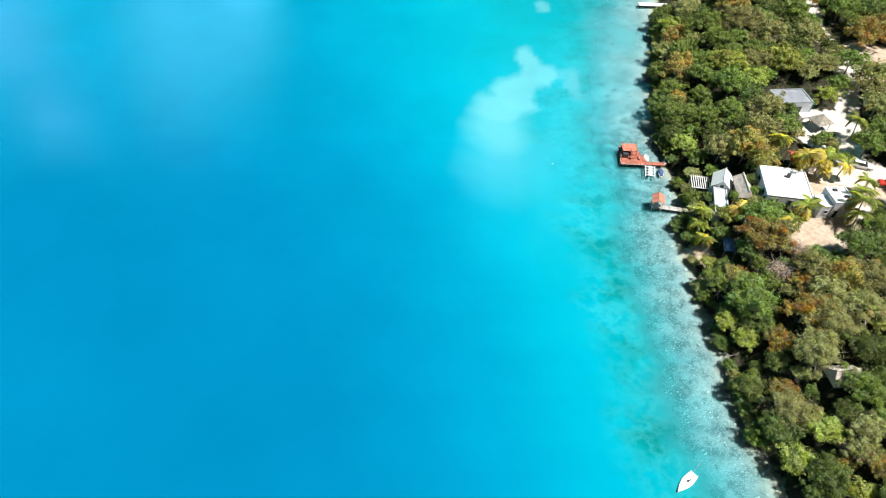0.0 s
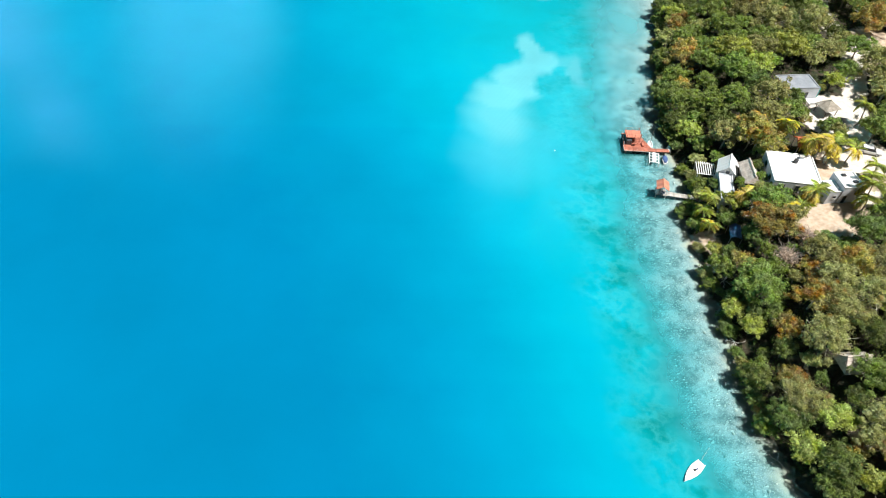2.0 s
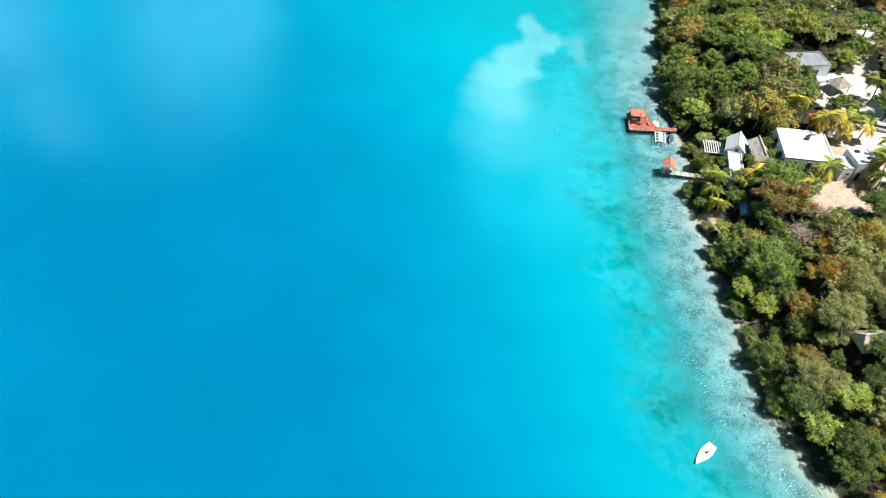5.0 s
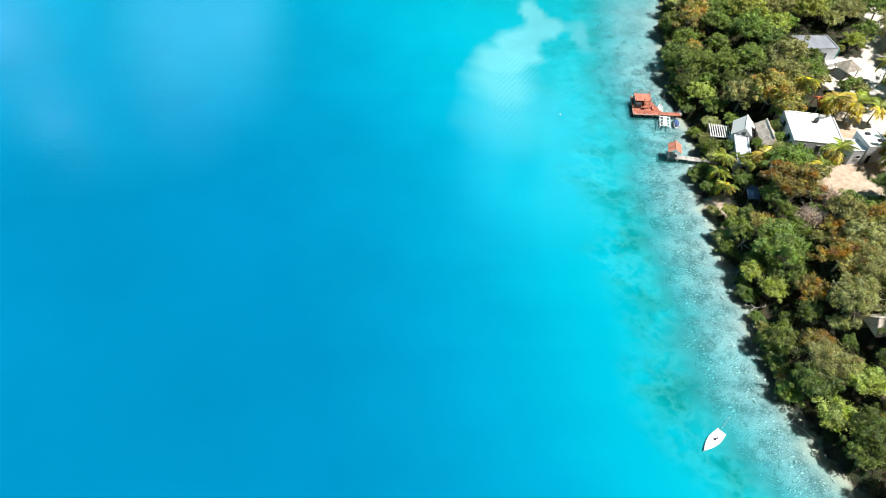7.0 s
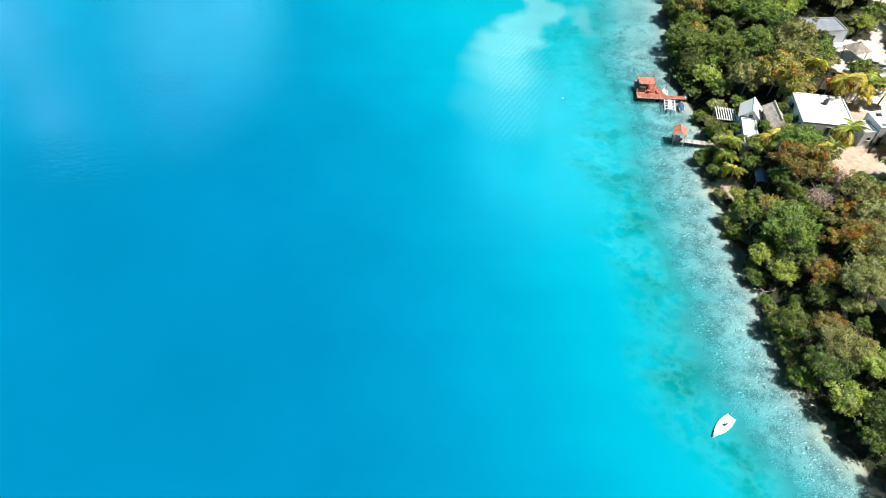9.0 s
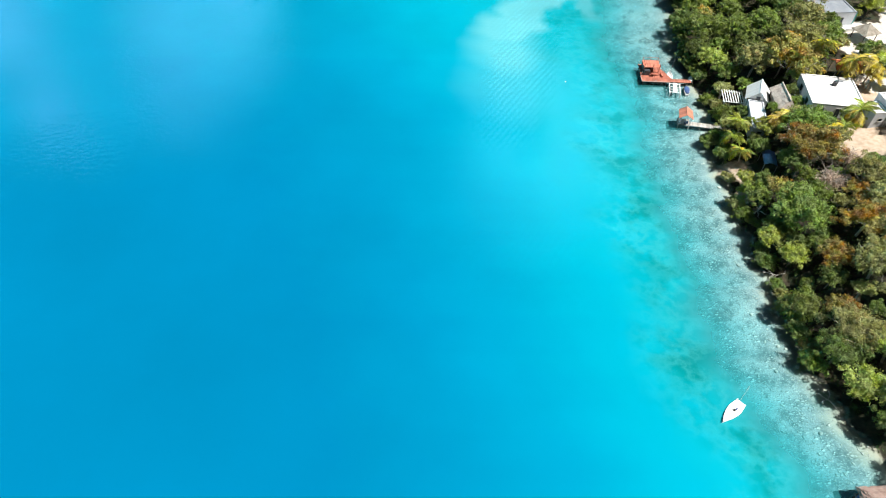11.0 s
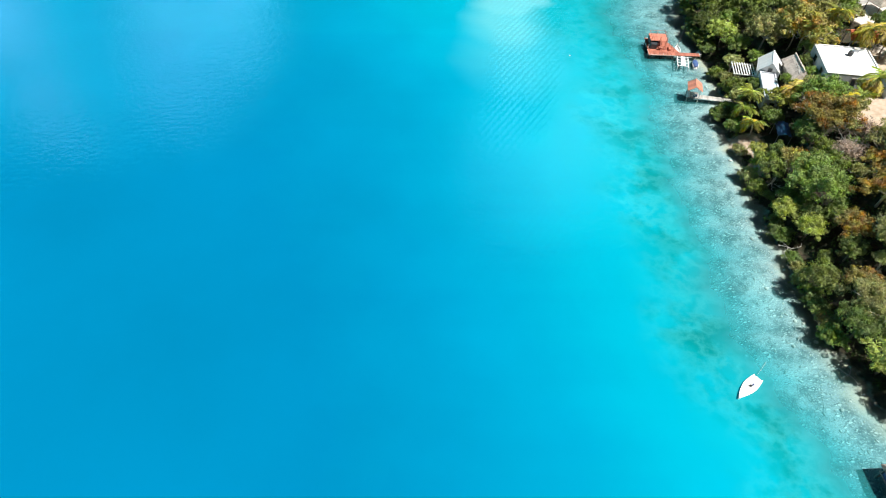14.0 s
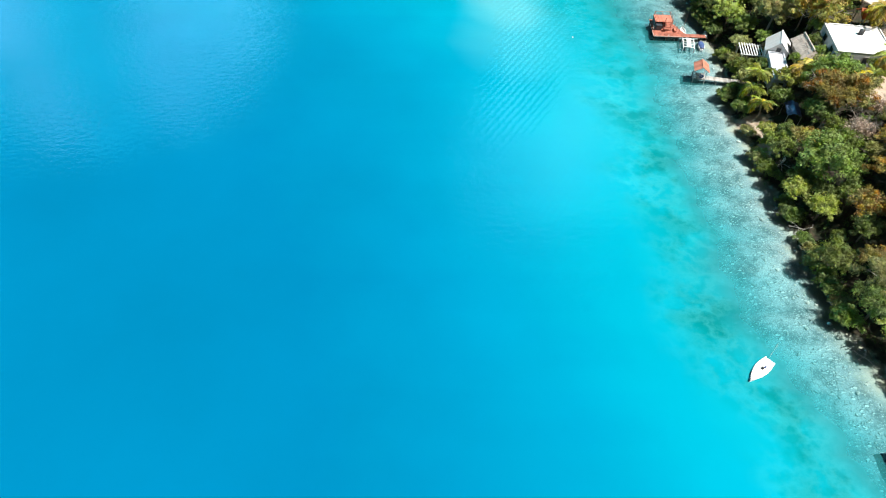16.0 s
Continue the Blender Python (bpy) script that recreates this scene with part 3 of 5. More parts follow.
# ---- trees ----
def leaf_quads(points, normals, size, r):
    """Pointed leaves round the points, facing about along the normals."""
    n = len(points)
    normals = normals / np.linalg.norm(normals, axis=1, keepdims=True)
    side = np.cross(normals, r.normal(size=(n, 3)))
    side /= np.linalg.norm(side, axis=1, keepdims=True)
    ahead = np.cross(normals, side)
    ln = (size * r.uniform(0.7, 1.4, n))[:, None]
    wd = ln * r.uniform(0.34, 0.52, n)[:, None]
    droop = normals * ln * 0.18
    return np.stack([points - ahead * ln * 0.45 + side * wd * 0.6, points - ahead * ln * 0.45 - side * wd * 0.6, points + ahead * ln * 0.7 - droop], 1)


def crown_quads(radius, seed, loose=0.0, grade=1):
    """Leafy boughs round a crown; grade 0 is the finest, 2 the coarsest."""
    dense, leaf = ((1.35, 0.84), (1.0, 1.0), (0.5, 1.38))[grade]
    r = np.random.default_rng(seed)
    count = int(26 + radius * 19)
    c = r.normal(size=(count, 3))
    c /= np.linalg.norm(c, axis=1, keepdims=True)
    c[:, 2] = np.abs(c[:, 2]) * 1.1 - 0.42
    far = r.uniform(0.38, 1.0, count)[:, None]
    turn = np.arctan2(c[:, 1], c[:, 0])
    lobes = (1 + 0.26 * np.sin(turn * 2 + seed) + 0.18 * np.sin(turn * 5 + 2 * seed))[:, None]
    c = c * far * lobes * np.array([radius, radius, radius * 0.72])
    blob = radius * r.uniform(0.055, 0.165, count) + 0.17
    made = []
    for k in range(count):
        n = int(14 + (270 if radius < 4 else 185) * blob[k] ** 2 * dense)
        v = r.normal(size=(n, 3))
        v /= np.linalg.norm(v, axis=1, keepdims=True)
        v[:, 2] = np.where(v[:, 2] < -0.35, -v[:, 2], v[:, 2])
        ball = blob[k] * (1.05 - 0.4 * r.random(n) ** 2 + (0.15 + loose) * r.normal(0, 0.26, n))[:, None]
        p = c[k] + v * ball * np.array([1.0, 1.0, 0.82])
        made.append(leaf_quads(p, v + 0.48 * r.normal(size=(n, 3)), (0.25 if radius < 4 else 0.285) * leaf, r))
    n = int(150 * radius * dense)          # single sprays that break the outline
    v = r.normal(size=(n, 3))
    v /= np.linalg.norm(v, axis=1, keepdims=True)
    v[:, 2] = np.abs(v[:, 2]) * 0.8
    p = v * radius * r.uniform(0.55, 1.04, n)[:, None] * np.array([1, 1, 0.78])
    made.append(leaf_quads(p, v + r.normal(size=(n, 3)), 0.3 * leaf, r))
    return np.concatenate(made)


def branch_bm(height, radius, seed, limbs=6, twigs=0):
    """Trunk and limbs, tapered, the limbs forking towards the crown."""
    r = random.Random(seed)
    bm = bmesh.new()
    thick = 0.07 + radius * 0.035
    lean = Vector((r.uniform(-0.5, 0.5), r.uniform(-0.5, 0.5), height * 0.5))
    rod((0, 0, -0.4), lean, thick, thick * 0.75, 8, bm)
    for k in range(limbs):
        a = 6.283 * (k + r.uniform(-0.3, 0.3)) / limbs
        mid = lean + Vector((math.cos(a) * radius * 0.32, math.sin(a) * radius * 0.32, height * r.uniform(0.14, 0.26)))
        tip = mid + Vector((math.cos(a + r.uniform(-0.5, 0.5)) * radius * 0.45, math.sin(a) * radius * 0.45, height * r.uniform(0.05, 0.25)))
        rod(lean, mid, thick * 0.55, thick * 0.36, 6, bm)
        rod(mid, tip, thick * 0.36, thick * 0.14, 5, bm)
        for _ in range(twigs):
            s = mid.lerp(tip, r.uniform(0.1, 1.0))
            e1 = s + Vector((r.gauss(0, 1), r.gauss(0, 1), abs(r.gauss(0.3, 0.6)))).normalized() * radius * r.uniform(0.2, 0.5)
            rod(s, e1, thick * 0.14, thick * 0.06, 4, bm)
            for _ in range(3):
                e2 = s.lerp(e1, r.uniform(0.4, 1)) + Vector((r.gauss(0, 1), r.gauss(0, 1), r.gauss(0.2, 0.7))).normalized() * radius * r.uniform(0.08, 0.25)
                rod(s.lerp(e1, 0.6), e2, thick * 0.07, thick * 0.03, 3, bm)
    return bm


WORDS = {
    "green": "broad tree with a dense fresh green crown", "lime": "bright yellow-green leafy tree in full sun",
    "dark": "dark green tree with a dense shady crown", "olive": "dry olive-green tree with a ragged crown",
    "orange": "olive tree with patches of rust-orange leaves",
}
crown_store, trunk_store = {}, {}
CROWN_SIZES = (1.8, 2.6, 3.6, 4.8, 6.4)


def tree(species, x, y, radius, low=False):
    size = min(CROWN_SIZES, key=lambda s: abs(s - radius))
    variant = int(abs(x * 7.3 + y * 3.1)) % 3
    grade = 0 if y < 70 else 1 if y < 112 else 2
    key = (species, size, variant, grade)
    if key not in crown_store:
        crown_store[key] = quads("crown", crown_quads(size, 11 * variant + int(size * 10) + 100 * list(WORDS).index(species), 0.5 if species in ("olive", "orange") else 0.2, grade), LEAF[species])
    dry = species in ("olive", "orange")
    key2 = (size, variant, dry)
    top = min(6.0, max(2.2, size * 0.95 + 1.2))
    if key2 not in trunk_store:
        trunk_store[key2] = mesh_of("trunk", branch_bm(top, size * (1.12 if dry else 1.0), 5 + variant, 8 if dry else 6, 2 if dry else 0), PALE_BARK if dry else BARK)
    k = radius / size
    centre = radius * 0.8 + 0.2 if low else min(6.0, max(1.8, radius * 0.95 + 1.2))
    ob = thing("tree", x, y, max(0.0, floor_z(x, y)) - 0.05, (x * 37 + y * 91) % 360, WORDS[species], "tree", "waterside trees")
    part("trunk", trunk_store[key2], None, ob, at=Matrix.Diagonal((k, k, centre / top, 1)))
    part("crown", crown_store[key], LEAF[species], ob, at=Matrix.Translation((0, 0, centre - 0.12 * radius)) @ Matrix.Diagonal((k, k, k, 1)))
    return ob


GREEN_TREES = [(59.1, 74.2, 5.4), (54.2, 56.7, 3.0), (69.2, 53.0, 3.6), (60.5, 134.0, 6.1), (97.3, 115.0, 4.2), (77.8, 174.0, 5.9), (108.5, 150.3, 4.2), (118.3, 180.1, 5.9), (103.4, 178.2, 5.1), (57.4, 106.4, 2.2), (61.2, 157.8, 3.9)]
LIME_TREES = [(56.4, 66.6, 2.5), (57.4, 43.0, 3.1), (62.0, 47.2, 3.1), (64.5, 37.5, 2.1), (59.8, 123.9, 3.4), (78.0, 65.9, 2.6), (60.3, 37.9, 1.8), (55.5, 86.4, 1.7)]
# the first one is added in place of the big green tree's shore shadow
DARK_TREES = [(56.4, 73.4, 2.3), (59.7, 60.9, 2.3), (56.1, 48.3, 3.4), (60.6, 40.2, 3.6), (59.2, 37.4, 2.7), (72.8, 59.9, 3.6), (57.5, 128.8, 3.4), (62.6, 86.6, 2.9), (59.4, 93.0, 2.0), (69.3, 188.8, 3.6), (97.8, 179.0, 4.2), (58.3, 142.2, 3.6), (81.4, 83.7, 4.0), (66.1, 49.5, 2.3)]
OLIVE_TREES = [(65.2, 60.9, 4.3), (58.9, 50.5, 4.2), (69.8, 66.1, 4.2), (71.1, 72.2, 4.1), (75.8, 68.0, 4.0), (79.3, 75.1, 4.0), (71.1, 79.4, 3.6), (85.9, 173.1, 6.3), (92.1, 165.6, 5.4), (67.9, 46.6, 2.7), (66.5, 43.1, 2.7), (106.2, 130.4, 3.9), (76.1, 189.0, 4.7), (65.1, 168.9, 3.7)]
ORANGE_TREES = [(61.5, 64.9, 2.8), (59.3, 55.5, 2.2), (66.7, 69.3, 3.9), (76.2, 76.0, 3.6), (67.9, 40.4, 2.2), (65.0, 88.2, 4.8), (120.1, 165.7, 6.7), (69.0, 174.5, 4.2), (66.1, 155.5, 5.5), (68.7, 76.2, 2.4), (63.9, 42.2, 1.8)]
standing = []
for kind_of, rows in (("green", GREEN_TREES), ("lime", LIME_TREES), ("dark", DARK_TREES), ("olive", OLIVE_TREES), ("orange", ORANGE_TREES)):
    for x, y, radius in rows:
        tree(kind_of, x, y, radius)
        standing.append((x, y, radius))

# the wood goes on behind and between them
CLEAR = [(60.2, 89.4, 2.2), (75.5, 104.2, 7.1), (64.4, 109.4, 3.2), (82.6, 98.0, 5.2), (67.6, 105.5, 3.3), (62.3, 103.2, 3.1), (60.5, 111.1, 2.8), (83.6, 115.1, 4.2), (87.9, 136.0, 6.0), (91.6, 126.8, 4.2), (96.2, 112.8, 3.7),
         (68.4, 55.8, 3.4), (78.0, 90.1, 5.1), (51.0, 121.0, 4.0), (52.0, 105.0, 3.0), (76.7, 202.6, 3.0), (84.2, 95.3, 4.6), (99.9, 124.8, 2.8), (97.1, 105.4, 4.6), (74.5, 94.1, 3.7), (56.7, 97.5, 3.0), (55.6, 90.4, 3.5)]
sow = random.Random(21)
lush = ["green", "dark", "green", "olive", "dark", "lime", "green", "orange"]
kinds = ["green", "dark", "olive", "orange", "olive", "green", "lime"]
for _ in range(4200):
    x, y = sow.uniform(54, 150), sow.uniform(24, 222)
    radius = sow.choice((2.4, 2.8, 3.4, 3.8, 4.4, 4.8)) * (1.0 if y < 100 else 1.16)
    if -float(seaward(x, y)) < radius * 0.72 or x > 0.4735 * (y - 38.9) + 79 or sand_at(np.array(x), np.array(y)) > 0.2 or soil_at(np.array(x), np.array(y)) > 0.45:
        continue
    if any(math.hypot(x - a, y - c) < (0.70 if y < 100 else 0.60) * (radius + r0) for a, c, r0 in standing) or any(math.hypot(x - a, y - c) < radius * 0.7 + r0 for a, c, r0 in CLEAR):
        continue
    tree(sow.choice(kinds if y < 100 else lush), x, y, radius)
    standing.append((x, y, radius))

# young trees close the gaps of the near wood
for _ in range(700):
    x, y = sow.uniform(54, 92), sow.uniform(34, 132)
    radius = sow.choice((1.3, 1.6, 1.9))
    if -float(seaward(x, y)) < radius * 0.8 or x > 0.4735 * (y - 38.9) + 77 or soil_at(np.array(x), np.array(y)) > 0.35:
        continue
    if any(math.hypot(x - a, y - c) < 0.74 * r0 + 0.55 * radius for a, c, r0 in standing) or any(math.hypot(x - a, y - c) < radius * 0.6 + r0 * 0.9 for a, c, r0 in CLEAR):
        continue
    tree(sow.choice(["dark", "green", "dark", "olive"]), x, y, radius)
    standing.append((x, y, radius))


def bare_tree(x, y, radius, height):
    ob = thing("bare_tree", x, y, floor_z(x, y), 0, "leafless pale brown tree with fine bare twigs", "tree")
    part("trunk", branch_bm(height, radius, int(x * 10), 9, 7), DEAD_WOOD, ob)
    n = int(420 * radius)
    v = rng.normal(size=(n, 3))
    v /= np.linalg.norm(v, axis=1, keepdims=True)
    v[:, 2] = np.abs(v[:, 2])
    p = v * radius * rng.uniform(0.3, 0.95, n)[:, None] * np.array([1, 1, 0.6]) + np.array([0, 0, height * 0.55])
    part("dry_foliage", quads("dry_foliage", leaf_quads(p, rng.normal(size=(n, 3)), 0.30, rng) , DRY), DRY, ob, "dry pinkish-brown twigs")


DRY = leafy("dry_twigs", (0.52, 0.40, 0.32))
# brush and saplings that lean out over the waterline
edge = random.Random(31)
y = 27.0
while y < 200:
    x = float(shore_x(y)) + edge.uniform(0.0, 1.6)
    open_spot = any(lo < y < hi for lo, hi in ((90.5, 95), (83.0, 85.5), (102, 105), (117.5, 120.5), (22, 47), (63, 66.5)))
    if not open_spot:
        tree(edge.choice(["green", "dark", "dark", "olive", "green"]), x, y, edge.choice((1.1, 1.4, 1.8, 2.1)), True)
    y += edge.uniform(1.7, 3.6)
for x, y, radius, height in ((65.7, 79.4, 2.9, 5.0), (63.5, 85.4, 2.0, 4.0), (64.8, 44.5, 1.5, 3.4), (70.9, 85.0, 2.0, 4)):
    bare_tree(x, y, radius, height)


def undergrowth():
    """Low brush that fills the wood's floor, its leaf colour darkened for shade."""
    r = np.random.default_rng(12)
    pts = np.stack([r.uniform(53, 150, 9000), r.uniform(24, 220, 9000)], 1)
    d = -seaward(pts[:, 0], pts[:, 1])
    ok = (d > 0.15) & (sand_at(pts[:, 0], pts[:, 1]) < 0.15) & (soil_at(pts[:, 0], pts[:, 1]) < 0.5) & (pts[:, 0] < 0.4735 * (pts[:, 1] - 38.9) + 76)
    for a, c, r0 in CLEAR:
        ok &= np.hypot(pts[:, 0] - a, pts[:, 1] - c) > r0 * 0.8
    pts = pts[ok]
    made = []
    for x, y in pts:
        n = 17
        v = r.normal(size=(n, 3))
        v /= np.linalg.norm(v, axis=1, keepdims=True)
        v[:, 2] = np.abs(v[:, 2])
        s = r.uniform(0.5, 1.1)
        made.append(leaf_quads(np.array([x, y, floor_z(x, y) + 0.1]) + v * s * np.array([1, 1, 0.8]), v + 0.5 * r.normal(size=(n, 3)), 0.34, r))
    return np.concatenate(made)


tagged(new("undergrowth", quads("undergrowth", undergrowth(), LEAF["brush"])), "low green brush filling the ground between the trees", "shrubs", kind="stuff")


# ---- palms ----
def frond_mesh(name, length, material, seed):
    """An arching rib with hanging leaflets on both sides."""
    r = random.Random(seed)
    bm = bmesh.new()
    steps = 13

    def rib(s):
        return Vector((s * length * (1 - 0.18 * s), 0, length * (0.42 * s - 0.78 * s * s)))
    for k in range(steps):
        rod(rib(k / steps), rib((k + 1) / steps), 0.035 * (1.1 - k / steps), 0.035 * (1.05 - (k + 1) / steps), 3, bm)
    for k in range(1, 27):
        s = k / 27
        a, width = rib(s), length * 0.30 * math.sin(math.pi * (0.12 + 0.83 * s)) * r.uniform(0.85, 1.1)
        for side in (-1, 1):
            tip = a + Vector((width * 0.55, side * width * 0.85, -width * r.uniform(0.3, 0.6)))
            ahead = Vector((0.055, 0, 0.0)) * length * 0.3
            bm.faces.new([bm.verts.new(a - ahead), bm.verts.new(a + ahead), bm.verts.new(a.lerp(tip, 0.6) + ahead * 1.1), bm.verts.new(tip)])
    return mesh_of(name, bm, material)


FRONDS = {k: [frond_mesh("frond", 1.0 * ln, LEAF[k], s) for s, ln in enumerate((2.7, 3.2, 3.6))] for k in ("palm", "palm_gold")}


def palm(x, y, height, gold=False, scale=1.0):
    r = random.Random(int(x * 100 + y))
    base = floor_z(x, y)
    ob = thing("palm_tree", x, y, base, r.uniform(0, 360), ("golden-yellow" if gold else "green") + " coconut palm with arching feathery fronds", "palm tree", "coconut palms")
    bm = bmesh.new()
    last = Vector((0, 0, -0.3))
    for k in range(1, 7):
        s = k / 6
        nxt = Vector((0.5 * s * s - 0.5, 0.25 * s * s - 0.25, height * s))
        rod(last, nxt, 0.17 - 0.07 * (s - 1 / 6), 0.17 - 0.07 * s, 7, bm)
        last = nxt
    part("trunk", bm, PALM_BARK, ob)
    n = 19
    for k in range(n):
        lift = (-38 + 78 * ((k * 7) % n) / n) + r.uniform(-8, 8)
        m = Matrix.Translation(last) @ pose(0, 0, 0, r.uniform(-12, 12), lift, k * 137.5 + r.uniform(-10, 10))
        part("frond", FRONDS["palm_gold" if lift > (-22 if gold else 20) else "palm"][k % 3], None, ob, at=m @ Matrix.Diagonal((scale, scale, scale, 1)))


for x, y, height, gold, scale in ((57.2, 98.9, 5, False, 1.0), (55.9, 92.4, 3.6, True, 0.95), (55.8, 96.9, 4, False, 0.95), (63.5, 97.5, 4.6, True, 0.95),
                                  (74.3, 93.2, 6, False, 1.1), (71.7, 91.5, 4, True, 0.9), (86.0, 94.5, 6, False, 1.2), (85.0, 92.3, 4, False, 1.0),
                                  (89.1, 107.7, 4.4, True, 0.9), (90.9, 101.9, 4.6, False, 0.95), (97.1, 122.0, 6, False, 1.1)):
    palm(x, y, height, gold, scale)
for x, y, height, gold, scale in ((80.6, 109.6, 5.8, True, 1.2), (84.2, 108.2, 5.8, True, 1.2), (84.5, 107.8, 3.6, True, 0.9), (87.6, 97.6, 5.4, False, 1.1),
                                  (76.2, 114.8, 7, True, 1.15), (71.6, 112.6, 6, False, 1.1), (69.9, 115.6, 6, False, 1.0), (68.4, 93.8, 4, False, 0.9)):
    palm(x, y, height, gold, scale)


# ---- houses ----
def window(parent, w, h, at, name="window"):
    """A framed pane set on a wall that faces -y in its own frame."""
    ob = part(name, box(w, 0.10, h, 0.01), GREY_WOOD, parent, at=at)
    part("pane", box(w - 0.16, 0.03, h - 0.16, 0, (0, -0.06, 0.08)), GLASS, ob, "dark glass pane")
    part("sill", box(w + 0.14, 0.18, 0.06, 0.01, (0, -0.06, -0.07)), CONCRETE, ob)


def flat_house(x, y, turn, w, d, h, label, wall=GREY_WALL, roof=WHITE_ROOF, openings=(), side_openings=(), extras=True):
    """A masonry house with a flat roof inside a low parapet."""
    z = floor_z(x, y)
    ob = thing("house", x, y, z - 0.1, turn, label, "house")
    for name, sx, sy, ox, oy in (("wall", w, 0.2, 0, -d / 2 + 0.1), ("wall", w, 0.2, 0, d / 2 - 0.1), ("wall", 0.2, d - 0.4, -w / 2 + 0.1, 0), ("wall", 0.2, d - 0.4, w / 2 - 0.1, 0)):
        part(name, box(sx, sy, h + 1.3, 0, (ox, oy, -1.3)), wall, ob)
    part("roof", box(w - 0.404, d - 0.404, 0.22, 0, (0, 0, h - 0.32)), roof, ob, "sunlit white roof slab")
    for sx, sy, ox, oy in ((w + 0.1, 0.28, 0, -d / 2 + 0.1), (w + 0.1, 0.28, 0, d / 2 - 0.1), (0.28, d - 0.37, -w / 2 + 0.1, 0), (0.28, d - 0.37, w / 2 - 0.1, 0)):
        part("coping", box(sx, sy, 0.08, 0.015, (ox, oy, h)), roof, ob)
    for ox, ww, hh, zz in openings:
        window(ob, ww, hh, Matrix.Translation((ox, -d / 2 - 0.02, zz)))
    for oy, ww, hh, zz in side_openings:
        window(ob, ww, hh, pose(-w / 2 - 0.02, oy, zz, 0, 0, -90))
    return ob


main = flat_house(75.3, 104.0, -9, 9.7, 10.2, 2.8, "low white house with a bright flat roof among palms",
                  openings=((-3, 1.4, 1.2, 1.0), (0.2, 1.0, 2.05, 0.1), (3, 1.4, 1.2, 1.0)), side_openings=((2, 1.4, 1.2, 1.0), (-2.5, 1.4, 1.2, 1.0)))
tank = thing("roof_tank", 76.4, 105.9, floor_z(75.3, 104.0) + 2.59, 20, "small dark water tank on a white roof", "water tank")
part("drum", rod((0, 0, 0), (0, 0, 0.8), 0.45, 0.45, 14), DARK_TRIM, tank)
part("lid", rod((0, 0, 0.8), (0, 0, 0.95), 0.3, 0.1, 12), DARK_TRIM, tank)
vent = thing("roof_vent", 78.2, 107.3, floor_z(75.3, 104.0) + 2.59, -11, "low grey masonry vent on a white roof", "roof vent")
part("shaft", box(0.9, 0.6, 0.6, 0.02), GREY_WALL, vent)
part("cap", box(1.1, 0.8, 0.08, 0.02, (0, 0, 0.6)), CONCRETE, vent)

small = flat_house(83.6, 97.8, 4, 4.3, 5.0, 4.2, "small white masonry house with a flat roof and a grey front", openings=((0.9, 1.0, 0.9, 2.4), (-1.1, 0.9, 2.0, 0.1)))
annex = flat_house(80.2, 97.0, 4, 2.4, 3.6, 3.4, "low white annex with a roof terrace", openings=((0.2, 0.8, 0.7, 1.6),))
for k, (x, y, z0) in enumerate(((83.0, 99.2, 4.0), (84.6, 97.2, 4.0))):
    pot = thing("roof_hatch", x, y, floor_z(83.6, 97.8) + z0, 15 * k, "dark hatch on a white flat roof", "roof hatch")
    part("frame", box(0.9, 0.7, 0.25, 0.02), DARK_TRIM, pot)
    part("cover", box(0.8, 0.6, 0.06, 0.015, (0, 0, 0.25)), DARK_TRIM, pot)

north_house = flat_house(87.7, 135.9, 4, 8.7, 6.1, 3.2, "grey-roofed house with a teal end wall", roof=GREY_ROOF, openings=((-2, 1.4, 1.1, 1.0), (1.5, 0.9, 2.0, 0.1)))
part("teal_wall", box(0.12, 5.6, 2.8, 0, (4.77, 0, 0.1)), TEAL_WALL, north_house, "teal-painted end wall")
terrace = thing("terrace", 91.6, 131.6, floor_z(91.6, 131.6) - 0.1, 4, "bright white concrete terrace slab", "terrace", kind="structure")
part("slab", box(4.0, 2.8, 0.95, 0.03, (0, 0, -0.6)), WHITE_ROOF, terrace)
part("low_wall", box(4.0, 0.2, 0.6, 0.02, (0, -1.3, 0.35)), WHITE_PAINT, terrace)


